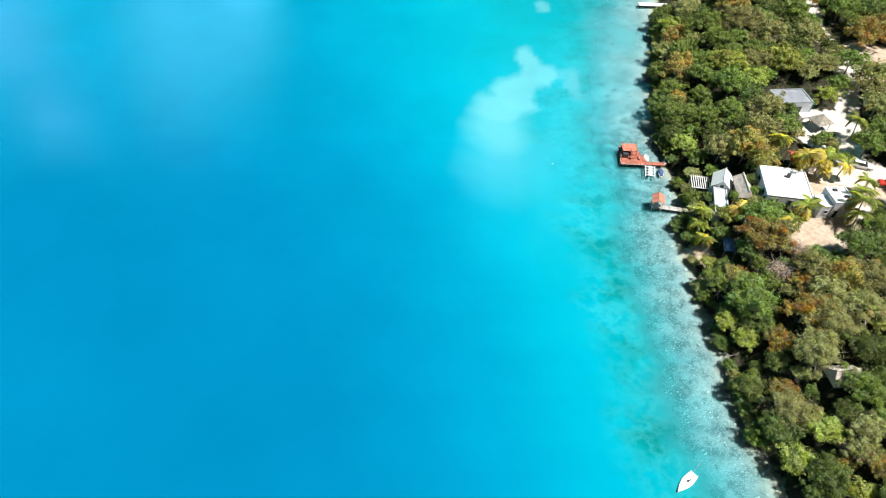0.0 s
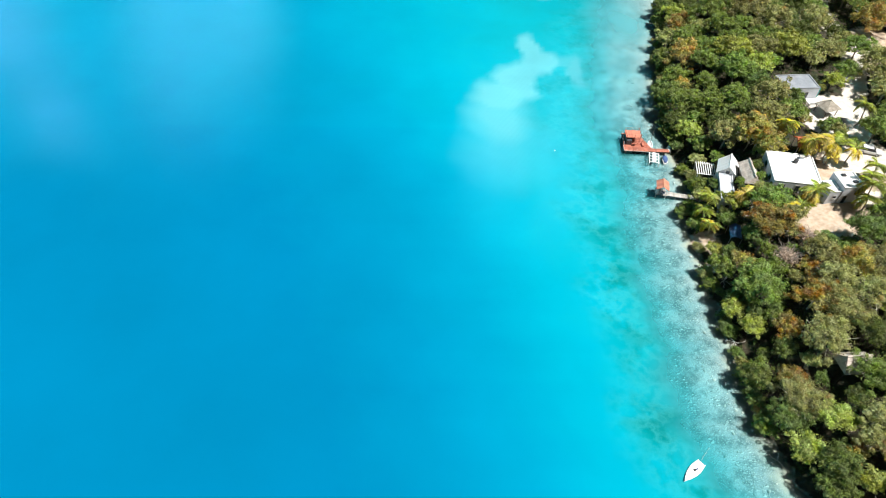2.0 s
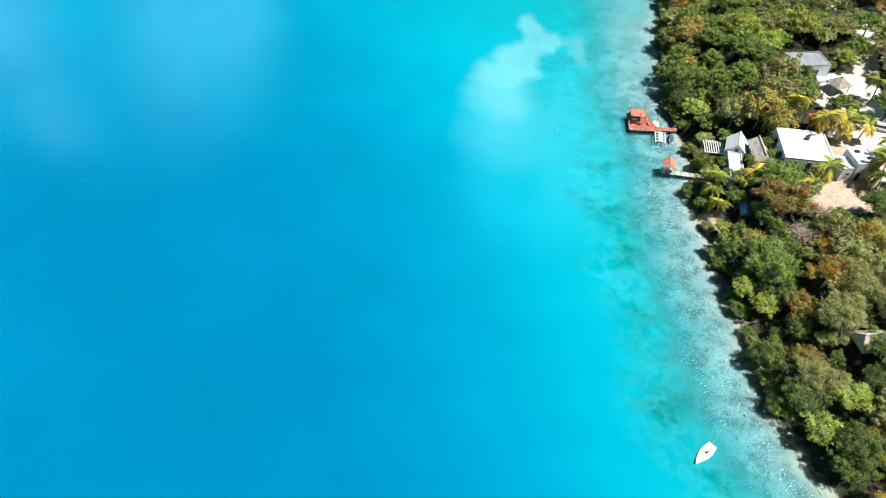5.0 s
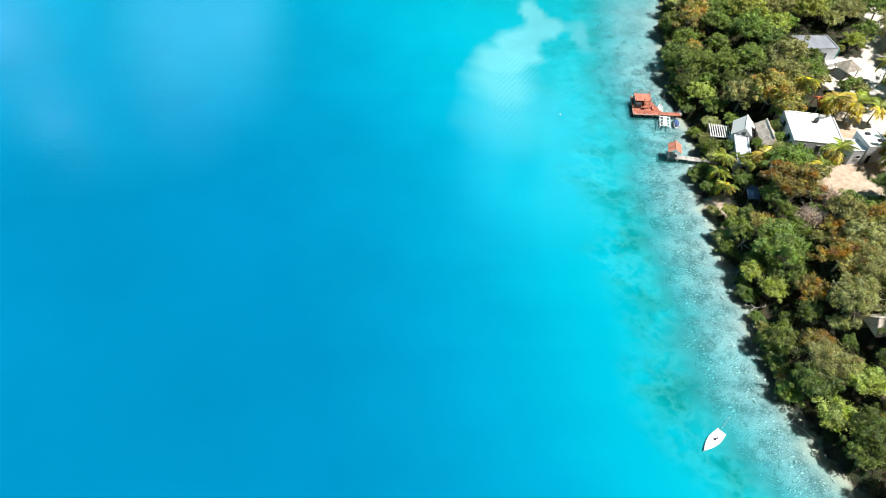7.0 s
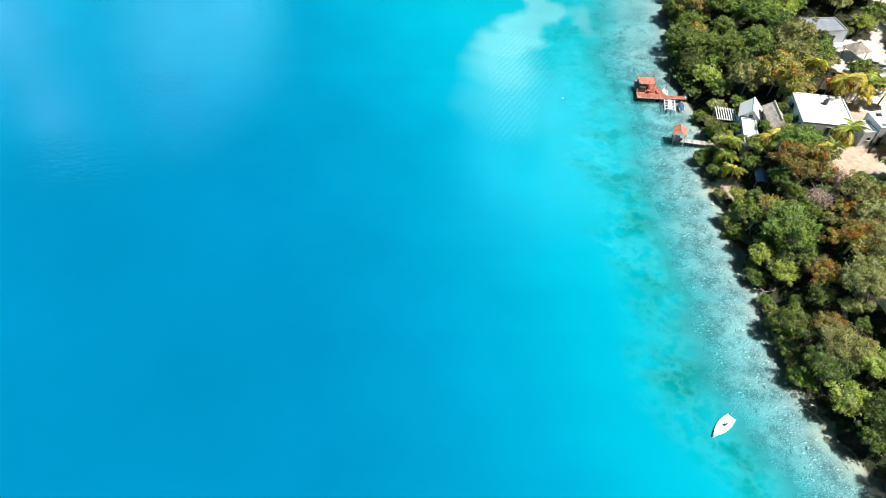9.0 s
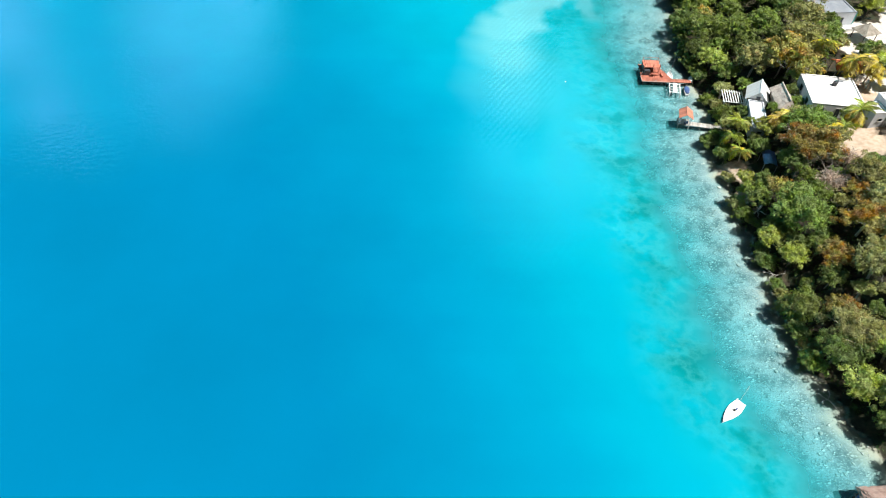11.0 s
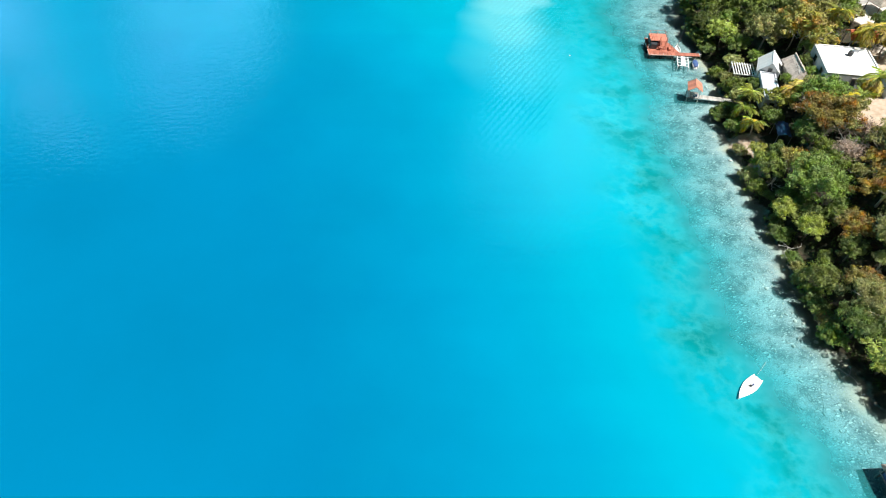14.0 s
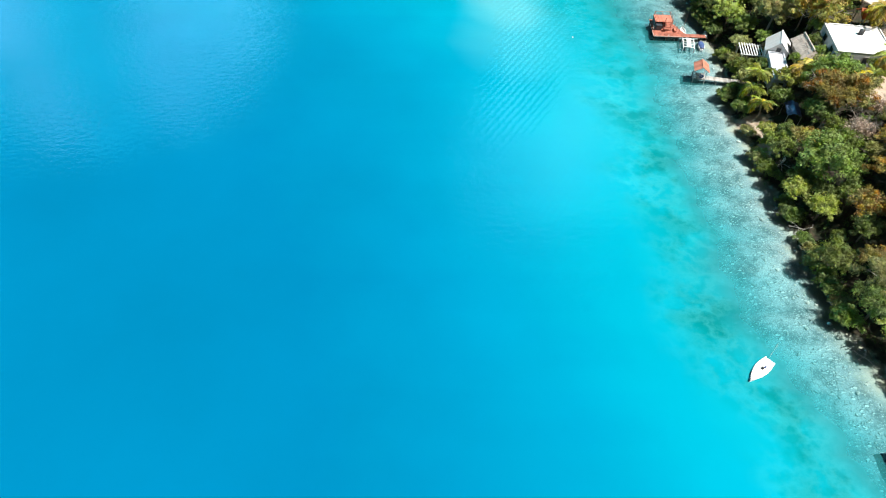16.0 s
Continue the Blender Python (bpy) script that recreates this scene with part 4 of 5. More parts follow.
def gable_hut():
    """A small white hut under a sheet roof, its gable end towards the south."""
    w, d, h, peak = 3.8, 4.6, 2.4, 4.2
    x, y = 64.4, 109.4
    ob = thing("house", x, y, floor_z(x, y) - 0.1, -22, "small white gabled hut standing among palms", "house")
    outline = [(-w / 2, -1.3), (w / 2, -1.3), (w / 2, h), (0, peak - 0.1), (-w / 2, h)]
    for oy in (-d / 2, d / 2):
        bm = prism(outline, 0.2)
        bmesh.ops.transform(bm, matrix=pose(0, oy, 0, 0, 0, 90), verts=bm.verts)
        part("gable_wall", bm, WHITE_PAINT, ob)
    for s in (-1, 1):
        part("wall", box(0.2, d - 0.2, h + 1.3, 0, (s * (w / 2 - 0.1), 0, -1.3)), WHITE_PAINT, ob)
    slope = math.hypot(w / 2 + 0.4, (peak - h) * 1.2)
    tilt = math.degrees(math.atan2(peak - h, w / 2))
    sheet = mesh_of("roof_sheet", box(slope, 0.58, 0.05, 0.008), WHITE_PAINT)
    for s in (-1, 1):
        for k in range(9):
            m = Matrix.Translation((s * (w / 4 + 0.18), -d / 2 + k * 0.575, (h + peak) / 2 - 0.1)) @ pose(0, 0, 0, 0, s * tilt, 0)
            part("roof_sheet", sheet, None, ob, at=m)
    part("ridge_cap", box(0.3, d + 0.8, 0.08, 0.02, (0, 0, peak + 0.05)), WHITE_PAINT, ob)
    window(ob, 0.9, 0.9, Matrix.Translation((0, -d / 2 - 0.12, 2.3)))


gable_hut()
flat_house(62.1, 102.4, -13, 2.9, 9.8, 2.6, "long narrow annex with a weathered grey-white flat roof under palms", roof=GREY_WALL, openings=((0, 0.9, 2.0, 0.1),), side_openings=((1.5, 1.0, 0.9, 1.1), (-1.8, 1.0, 0.9, 1.1)))


def thatched_roof(ob, w, d, eave, peak, material, hip=0.35, courses=9, seed=1, swell=1.0):
    """A hipped palm thatch in overlapping, ragged courses; the ridge runs along x."""
    r = random.Random(seed)
    ridge = w / 2 * (1 - hip) if hip < 1 else 0.02
    corners = [(-w / 2, -d / 2), (w / 2, -d / 2), (w / 2, d / 2), (-w / 2, d / 2)]
    tops = [(-ridge, 0), (ridge, 0), (ridge, 0), (-ridge, 0)]
    for side in range(4):
        a, b2, ta, tb = corners[side], corners[(side + 1) % 4], tops[side], tops[(side + 1) % 4]
        length = math.hypot(b2[0] - a[0], b2[1] - a[1])
        n = max(5, int(length / 0.4))
        nx, ny = (b2[1] - a[1]) / length, -(b2[0] - a[0]) / length
        for c in range(courses):
            s0, s1 = max(0, c / courses - 0.04), (c + 1) / courses + 0.02
            bm = bmesh.new()
            rows = []
            for s, up in ((s0, 0.075), (min(s1, 1.0), 0.02)):
                row = []
                for k in range(n + 1):
                    q = k / n
                    px = (a[0] + (b2[0] - a[0]) * q) * (1 - s) + (ta[0] + (tb[0] - ta[0]) * q) * s
                    py = (a[1] + (b2[1] - a[1]) * q) * (1 - s) + (ta[1] + (tb[1] - ta[1]) * q) * s
                    rag = r.uniform(-0.07, 0.06) if up > 0.05 else 0
                    row.append(bm.verts.new((px + nx * rag, py + ny * rag, eave + (peak - eave) * s ** swell + up + r.uniform(-0.02, 0.02))))
                rows.append(row)
            low = [bm.verts.new(v.co - Vector((0, 0, 0.11))) for v in rows[0]]
            for k in range(n):
                bm.faces.new((rows[0][k], rows[0][k + 1], rows[1][k + 1], rows[1][k]))
                bm.faces.new((low[k], low[k + 1], rows[0][k + 1], rows[0][k]))
            part("thatch_course", bm, material, ob)
    part("ridge_roll", rod((-ridge - 0.15, 0, peak + 0.06), (ridge + 0.15, 0, peak + 0.06), 0.16, 0.16, 8), material, ob)


def palapa(x, y, turn, w, d, eave, peak, material, label, hip=0.35, floor=0.0, seed=1, walls=True):
    z = max(floor_z(x, y), 0.0) + floor
    ob = thing("palapa_hut", x, y, z, turn, label, "thatched hut")
    post = mesh_of("post", rod((0, 0, -1.5), (0, 0, eave + 0.15), 0.09, 0.08, 8), DARK_WOOD)
    for sx in (-1, 1):
        for sy in (-1, 1):
            part("post", post, None, ob, at=Matrix.Translation((sx * (w / 2 - 0.5), sy * (d / 2 - 0.5), 0)))
    if walls:
        part("back_wall", box(w - 1.2, 0.12, eave - 0.1, 0, (0, d / 2 - 0.6, 0)), THATCH, ob)
        part("side_wall", box(0.12, d - 1.4, eave - 0.1, 0, (w / 2 - 0.6, 0, 0)), THATCH, ob)
    thatched_roof(ob, w, d, eave, peak, material, hip, seed=seed)
    return ob


palapa(67.6, 105.6, 84, 7.3, 3.8, 2.3, 4.0, THATCH_PALE, "long pale thatched hut near the white house", 0.15, seed=2)
palapa(68.0, 56.0, 5, 5.4, 4.2, 2.6, 4.6, THATCH_PALE, "pale thatched hut half hidden by trees", 0.25, seed=3)
palapa(92.0, 126.9, 20, 4.4, 4.2, 2.0, 3.6, THATCH, "weathered grey thatched shelter with a pointed roof", 1.0, seed=4, walls=False)


def gable_tiles(x, y, turn, w, d, eave, peak, material, label):
    """An open shelter under two slopes of clay tile rows."""
    ob = thing("shelter", x, y, floor_z(x, y), turn, label, "shelter")
    for sx in (-1, 1):
        for sy in (-1, 1):
            part("post", rod((sx * (w / 2 - 0.3), sy * (d / 2 - 0.3), -0.9), (sx * (w / 2 - 0.3), sy * (d / 2 - 0.3), eave + 0.1), 0.1, 0.1, 8), WHITE_PAINT, ob)
    slope, tilt = math.hypot(d / 2, peak - eave), math.degrees(math.atan2(peak - eave, d / 2))
    row = mesh_of("roof_tile", rod((0, -slope / 2, 0), (0, slope / 2, 0), 0.13, 0.13, 6), material)
    for s in (-1, 1):
        part("roof_deck", box(w, slope, 0.06), material, ob, at=Matrix.Translation((0, s * d / 4, (eave + peak) / 2 - 0.1)) @ pose(0, 0, 0, -s * tilt, 0, 0))
        for k in range(int(w / 0.28)):
            part("roof_tile", row, None, ob, at=Matrix.Translation((-w / 2 + 0.15 + k * 0.28, s * d / 4, (eave + peak) / 2)) @ pose(0, 0, 0, -s * tilt, 0, 0))
    part("ridge_tile", rod((-w / 2, 0, peak + 0.06), (w / 2, 0, peak + 0.06), 0.16, 0.16, 8), material, ob)


gable_tiles(81.4, 112.3, -8, 5.2, 4.0, 2.6, 3.6, RED_TILE, "open shelter under a red clay-tile roof")


def pergola():
    x, y = 60.3, 111.0
    ob = thing("pergola", x, y, floor_z(x, y), -10, "white slatted wooden pergola by the water", "pergola")
    for sx in (-1.8, 1.8):
        for sy in (-2.0, 2.0):
            part("post", box(0.16, 0.16, 3.5, 0.015, (sx, sy, -1.1)), WHITE_PAINT, ob)
    for sy in (-2.0, 2.0):
        part("beam", box(4.4, 0.14, 0.2, 0.015, (0, sy, 2.4)), WHITE_PAINT, ob)
    slat = mesh_of("slat", box(0.2, 4.7, 0.08, 0.01, (0, 0, 2.605)), WHITE_PAINT)
    for k in range(9):
        part("slat", slat, None, ob, at=Matrix.Translation((-2.0 + k * 0.5, 0, 0)))


pergola()


# ---- jetties ----
def plank_run(ob, mesh, count, step, start, along="x", z=1.0):
    for k in range(count):
        m = Matrix.Translation((start[0] + k * step, start[1], z)) if along == "x" else Matrix.Translation((start[0], start[1] + k * step, z))
        part("plank", mesh, None, ob, at=m @ pose(0, 0, 0, 0, 0, rng.uniform(-0.6, 0.6)))


def red_dock():
    ob = thing("jetty", 44.2, 121.4, 0.0, -3, "red-stained wooden jetty with a raised sun deck over the water", "jetty")
    ob.matrix_basis = ob.matrix_basis @ Matrix.Diagonal((0.98, 0.74, 1, 1))
    plank_run(ob, mesh_of("plank", box(0.235, 1.7, 0.05, 0.006), RED_WOOD), 44, 0.25, (0.1, 0.0), "x", 1.0)
    low = mesh_of("plank", box(1.0, 0.235, 0.05, 0.006), RED_WOOD)
    for k in range(31):          # the platform narrows away from the walkway
        y = 1.0 + k * 0.25
        part("plank", low, None, ob, at=Matrix.Translation((3.4 - 0.043 * k, y, 1.0)) @ Matrix.Diagonal((6.8 - 0.085 * k, 1, 1, 1)))
    for ox in (0.3, 2.8, 5.2, 7.6, 10.0):
        for oy in (-0.7, 0.7):
            part("pile", rod((ox, oy, -2.2 if ox < 6 else -1.6), (ox, oy, 0.99), 0.11, 0.10, 8), DARK_WOOD, ob)
    for ox in (0.4, 2.6, 4.6):
        for oy in (4.2, 8.2):
            part("pile", rod((ox, oy, -2.2), (ox, oy, 0.99), 0.11, 0.10, 8), DARK_WOOD, ob)
    for oy in (-0.7, 0.7):
        part("joist", box(10.8, 0.12, 0.18, 0, (5.4, oy, 0.8)), DARK_WOOD, ob)
    for ox in (0.5, 4.3):
        part("joist", box(0.12, 7.2, 0.18, 0, (ox, 4.7, 0.8)), DARK_WOOD, ob)
    # raised sun deck on posts, shade below it
    for ox in (0.8, 4.0):
        for oy in (3.9, 7.5):
            part("deck_post", box(0.14, 0.14, 1.24, 0.01, (ox, oy, 1.04)), RED_WOOD, ob)
    board = mesh_of("deck_board", box(0.24, 4.1, 0.05, 0.006), DECK_RED)
    for k in range(15):
        part("deck_board", board, None, ob, at=Matrix.Translation((0.65 + k * 0.25, 5.7, 2.46)))
    for oy in (3.9, 7.5):
        part("deck_beam", box(3.8, 0.12, 0.16, 0.01, (2.4, oy, 2.28)), RED_WOOD, ob)
    # dark sheets added to stand in for the shade below the deck
    part("screen", box(0.06, 3.6, 1.3, 0, (0.6, 5.7, 1.06)), DARK_TRIM, ob, "dark sheet standing in for shade below the raised deck")
    part("screen", box(1.5, 0.06, 1.3, 0, (1.45, 3.8, 1.06)), DARK_TRIM, ob, "dark sheet standing in for shade below the raised deck")
    part("cabinet", box(1.3, 1.2, 1.1, 0.03, (1.25, 2.9, 1.06)), DARK_TRIM, ob, "dark covered locker")
    for k in range(6):           # stairs up to the raised deck
        part("stair_tread", box(1.1, 0.28, 0.05, 0.006, (3.3, 2.3 + k * 0.28, 1.2 + k * 0.24)), RED_WOOD, ob)
    for ox in (2.7, 3.9):
        part("stair_side", rod((ox, 2.2, 1.1), (ox, 3.8, 2.5), 0.06, 0.06, 6), RED_WOOD, ob)
        part("handrail", rod((ox, 2.2, 2.0), (ox, 3.8, 3.3), 0.035, 0.035, 6), RED_WOOD, ob)
    for ox, oy in ((0.7, 3.8), (0.7, 5.7), (0.7, 7.6), (2.4, 7.6), (4.1, 7.6), (4.1, 5.7), (4.1, 3.8), (2.6, 3.8)):
        part("rail_post", box(0.09, 0.09, 0.8, 0.008, (ox, oy, 2.5)), RED_WOOD, ob)
    for a, c in (((0.7, 3.8), (0.7, 7.6)), ((0.7, 7.6), (4.1, 7.6)), ((4.1, 7.6), (4.1, 3.8)), ((0.7, 3.8), (2.6, 3.8))):
        part("rail", rod((*a, 3.27), (*c, 3.27), 0.03, 0.03, 6), RED_WOOD, ob)
    for k in range(7):
        part("bollard", rod((0.3 + k * 0.9, -0.78, 1.0), (0.3 + k * 0.9, -0.78, 1.45), 0.07, 0.06, 8), WHITE_PAINT if k in (0, 3) else RED_WOOD, ob)
    for k, (ox, oy) in enumerate(((0.15, 1.2), (0.15, 2.6), (5.5, 1.2), (5.3, 3.0), (5.1, 4.8), (4.9, 6.6), (4.7, 8.4), (2.4, 8.5), (0.2, 8.5))):
        part("side_post", rod((ox, oy, 1.0), (ox, oy, 1.9), 0.05, 0.05, 6), WHITE_PAINT if k in (1, 8) else RED_WOOD, ob)
    part("bench", box(0.45, 1.8, 0.45, 0.02, (4.7, 2.3, 1.06)), RED_WOOD, ob)
    part("edge_beam", box(5.9, 0.16, 0.2, 0.03, (2.9, -0.95, 0.94)), PINK_PAINT, ob, "pale pink edge beam")
    part("edge_beam", box(0.16, 2.9, 0.2, 0.03, (-0.1, 0.5, 0.94)), PINK_PAINT, ob, "pale pink edge beam")
    part("table", box(0.9, 0.9, 0.05, 0.01, (2.6, 1.9, 1.7)), RED_WOOD, ob, "small square wooden table")
    for ox in (2.25, 2.95):
        for oy in (1.55, 2.25):
            part("table_leg", box(0.07, 0.07, 0.66, 0, (ox, oy, 1.05)), RED_WOOD, ob)


red_dock()


def boat_cradle():
    """White timber slip beside the jetty."""
    ob = thing("boat_slip", 50.8, 118.2, 0.0, -12, "white timber boat slip beside the red jetty", "boat slip")
    for ox in (-1.1, 1.1):
        part("runner", box(0.22, 4.2, 0.16, 0.02, (ox, 0, 0.75)), WHITE_PAINT, ob)
        for oy in (-1.9, 1.9):
            part("leg", box(0.16, 0.16, 2.2, 0.01, (ox, oy, -1.45)), WHITE_PAINT, ob)
    for k in range(4):
        part("crossbar", box(2.4, 0.2, 0.1, 0.01, (0, -1.7 + k * 1.1, 0.92)), WHITE_PAINT, ob)
    part("tread", box(0.9, 3.6, 0.06, 0.01, (0, 0.1, 1.03)), WHITE_PAINT, ob)


boat_cradle()


def hull_bm(length, beam, depth, stern=0.72, steps=14):
    """An open hull: a rounded sheer from a wide stern to a pointed bow along +x, thick-skinned with a flat sole."""
    bm = bmesh.new()
    rings = []
    for k in range(steps + 1):
        s = k / steps
        half = beam / 2 * (stern + (1 - stern) * math.sin(min(1, s / 0.46) * math.pi / 2)) * (1 - max(0, (s - 0.3) / 0.7) ** 2.0)
        half = max(half, 0.015)
        x, lift = (s - 0.5) * length, 0.22 * depth * s * s
        keel = -depth * 0.55 * (1 - s ** 3 * 0.8)
        row = [(x, -half, depth * 0.45 + lift), (x, -half * 0.86, depth * 0.45 + lift + 0.03), (x, -half * 0.74, depth * 0.05), (x, half * 0.74, depth * 0.05),
               (x, half * 0.86, depth * 0.45 + lift + 0.03), (x, half, depth * 0.45 + lift), (x, half * 0.7, keel * 0.6), (x, 0, keel), (x, -half * 0.7, keel * 0.6)]
        rings.append([bm.verts.new(p) for p in row])
    n = len(rings[0])
    for a, c in zip(rings, rings[1:]):
        for k in range(n):
            bm.faces.new((a[k], a[(k + 1) % n], c[(k + 1) % n], c[k]))
    bm.faces.new(rings[0])
    bm.faces.new(rings[-1][::-1])
    bmesh.ops.recalc_face_normals(bm, faces=bm.faces)
    return bm


def deck_bm(length, beam, stern, steps=14):
    """A cambered deck that follows the hull's plan."""
    bm = bmesh.new()
    rows = []
    for k in range(steps + 1):
        s = k / steps
        half = max(0.02, beam / 2 * (stern + (1 - stern) * math.sin(min(1, s / 0.46) * math.pi / 2)) * (1 - max(0, (s - 0.3) / 0.7) ** 2.0))
        x, z = (s - 0.5) * length, 0.30 + 0.155 * s * s
        rows.append([bm.verts.new((x, q * half, z + 0.07 * (1 - q * q))) for q in (-1, -0.5, 0, 0.5, 1)])
    for a, c in zip(rows, rows[1:]):
        for k in range(4):
            bm.faces.new((a[k], c[k], c[k + 1], a[k + 1]))
    low = [[bm.verts.new(v.co - Vector((0, 0, 0.12))) for v in (row[0], row[-1])] for row in rows]
    for k in range(steps):
        bm.faces.new((rows[k][0], low[k][0], low[k + 1][0], rows[k + 1][0]))
        bm.faces.new((rows[k][-1], rows[k + 1][-1], low[k + 1][1], low[k][1]))
    bmesh.ops.recalc_face_normals(bm, faces=bm.faces)
    return bm


def motor_boat():
    ob = thing("motor_boat", 40.1, 40.9, -0.12, 220.5, "small white motor boat moored in the shallows", "boat")
    part("hull", hull_bm(4.85, 1.8, 0.7, 0.74), HULL, ob, "white gelcoat hull")
    part("deck", deck_bm(4.6, 1.56, 0.74), HULL, ob, "flush white deck")
    part("console", box(0.26, 0.3, 0.34, 0.05, (-0.35, 0.05, 0.34)), DARK_TRIM, ob, "dark steering console")
    part("seat_cushion", box(0.4, 0.2, 0.14, 0.04, (-0.8, 0.16, 0.34)), BLUE_TARP, ob)
    part("coaming", box(1.3, 0.06, 0.1, 0.02, (-0.8, 0.62, 0.34)), HULL, ob)
    part("coaming", box(1.3, 0.06, 0.1, 0.02, (-0.8, -0.62, 0.34)), HULL, ob)
    part("bow_cleat", box(0.16, 0.05, 0.06, 0.01, (1.7, 0, 0.47)), STEEL, ob)
    line = thing("mooring_line", 41.9, 42.6, 0.0, 0, "pale mooring rope running from the boat towards shore", "rope")
    part("rope", rod((-0.1, 0.1, 0.36), (2.0, 2.4, 0.03), 0.017, 0.017, 6), ROPE, line)


motor_boat()


def sailing_dinghy():
    ob = thing("sailing_dinghy", 51.2, 124.2, 0.15, 78, "small white sailing dinghy with a bare mast", "boat")
    part("hull", hull_bm(3.4, 1.4, 0.7), HULL, ob)
    part("mast", rod((0.5, 0, 0.1), (0.75, -0.2, 5.2), 0.045, 0.03, 8), STEEL, ob, "thin bare aluminium mast")
    part("boom", rod((0.5, 0, 0.9), (-1.4, 0.1, 0.8), 0.03, 0.03, 6), STEEL, ob)


sailing_dinghy()


def covered_dinghy(x, y, turn):
    ob = thing("covered_dinghy", x, y, 0.2, turn, "dinghy under a dark blue tarpaulin beside the jetty", "boat")
    part("hull", hull_bm(3.2, 1.3, 0.7), HULL, ob)
    bm = bmesh.new()
    bmesh.ops.create_icosphere(bm, subdivisions=2, radius=1)
    bmesh.ops.transform(bm, matrix=Matrix.Translation((-0.1, 0, 0.33)) @ Matrix.Diagonal((1.5, 0.64, 0.26, 1)), verts=bm.verts)
    part("cover", bm, BLUE_TARP, ob, "dark blue tarpaulin", smooth=True)


covered_dinghy(53.6, 118.4, 80)
upturned = thing("upturned_dinghy", 55.6, 122.6, 0.35, 70, "white upturned dinghy at the water's edge", "boat")
flip = hull_bm(3.2, 1.4, 0.8)
bmesh.ops.transform(flip, matrix=pose(0, 0, 0.25, 180, 0, 0), verts=flip.verts)
part("hull", flip, HULL, upturned)


def pier_hut():
    ob = thing("jetty", 49.6, 106.1, 0.0, -12, "small grey plank jetty with an orange-roofed shelter at its end", "jetty")
    plank_run(ob, mesh_of("plank", box(0.235, 2.4, 0.05, 0.006), GREY_WOOD), 10, 0.25, (-1.1, 0.0), "x", 0.8)
    plank_run(ob, mesh_of("plank", box(0.235, 1.4, 0.05, 0.006), GREY_WOOD), 26, 0.25, (1.4, -0.3), "x", 0.8)
    for ox in (-1.0, 1.1, 3.4, 5.8):
        for oy in (-0.85, 0.4) if ox > 1.2 else (-1.05, 1.05):
            part("pile", rod((ox, oy, -1.7 if ox < 2 else -1.0), (ox, oy, 0.79), 0.09, 0.08, 8), GREY_WOOD, ob)
    for ox in (-1.0, 1.1):
        for oy in (-1.05, 1.05):
            part("post", box(0.11, 0.11, 2.0, 0.01, (ox, oy, 0.85)), WHITE_PAINT, ob)
    part("brace", rod((-1.0, -1.05, 0.9), (1.1, -1.05, 2.3), 0.045, 0.045, 6), WHITE_PAINT, ob)
    part("brace", rod((1.1, -1.05, 0.9), (-1.0, -1.05, 2.3), 0.045, 0.045, 6), WHITE_PAINT, ob)
    board = mesh_of("roof_board", box(1.68, 0.44, 0.05, 0.008), ORANGE_ROOF)
    for s in (-1, 1):
        for k in range(7):
            part("roof_board", board, None, ob, at=Matrix.Translation((0.05 + s * 0.68, -1.36 + k * 0.45, 3.12)) @ pose(0, 0, 0, 0, s * 32, 0))
    part("ridge_board", box(0.22, 3.2, 0.06, 0.01, (0.05, 0, 3.58)), ORANGE_ROOF, ob)
    part("bench", box(0.4, 1.8, 0.42, 0.02, (-0.75, 0, 0.85)), WHITE_PAINT, ob)
    part("chest", box(0.7, 0.5, 0.5, 0.04, (0.5, -0.4, 0.85)), BLUE_TARP, ob, "dark blue chest")


pier_hut()

steps = thing("stone_steps", 55.3, 102.6, -0.35, -10, "pale concrete steps leading into the water", "steps")
for k in range(4):
    part("step", box(2.2, 0.6, 0.18 * (k + 1), 0.03, (0.45 * k, 0.55 * k - 0.8, 0)), CONCRETE, steps)


def north_pier():
    ob = thing("jetty", 66.0, 206.6, 0.0, -4, "long white plank jetty on piles", "jetty")
    plank_run(ob, mesh_of("plank", box(0.285, 2.4, 0.06, 0.006), WHITE_PAINT), 46, 0.3, (0.1, 0.0), "x", 0.9)
    for k in range(6):
        for oy in (-1.0, 1.0):
            part("pile", rod((0.3 + k * 2.5, oy, -2.0), (0.3 + k * 2.5, oy, 0.89), 0.1, 0.1, 8), DARK_WOOD, ob)
    for oy in (-1.0, 1.0):
        part("joist", box(13.6, 0.12, 0.16, 0, (6.8, oy, 0.72)), DARK_WOOD, ob)


north_pier()
rowing = thing("rowing_boat", 75.7, 204.2, 0.1, 172, "small white rowing boat tied at the long jetty", "boat")
part("hull", hull_bm(4.2, 1.5, 0.8), HULL, rowing)
part("thwart", box(0.3, 1.2, 0.05, 0.01, (-0.3, 0, 0.3)), GREY_WOOD, rowing)


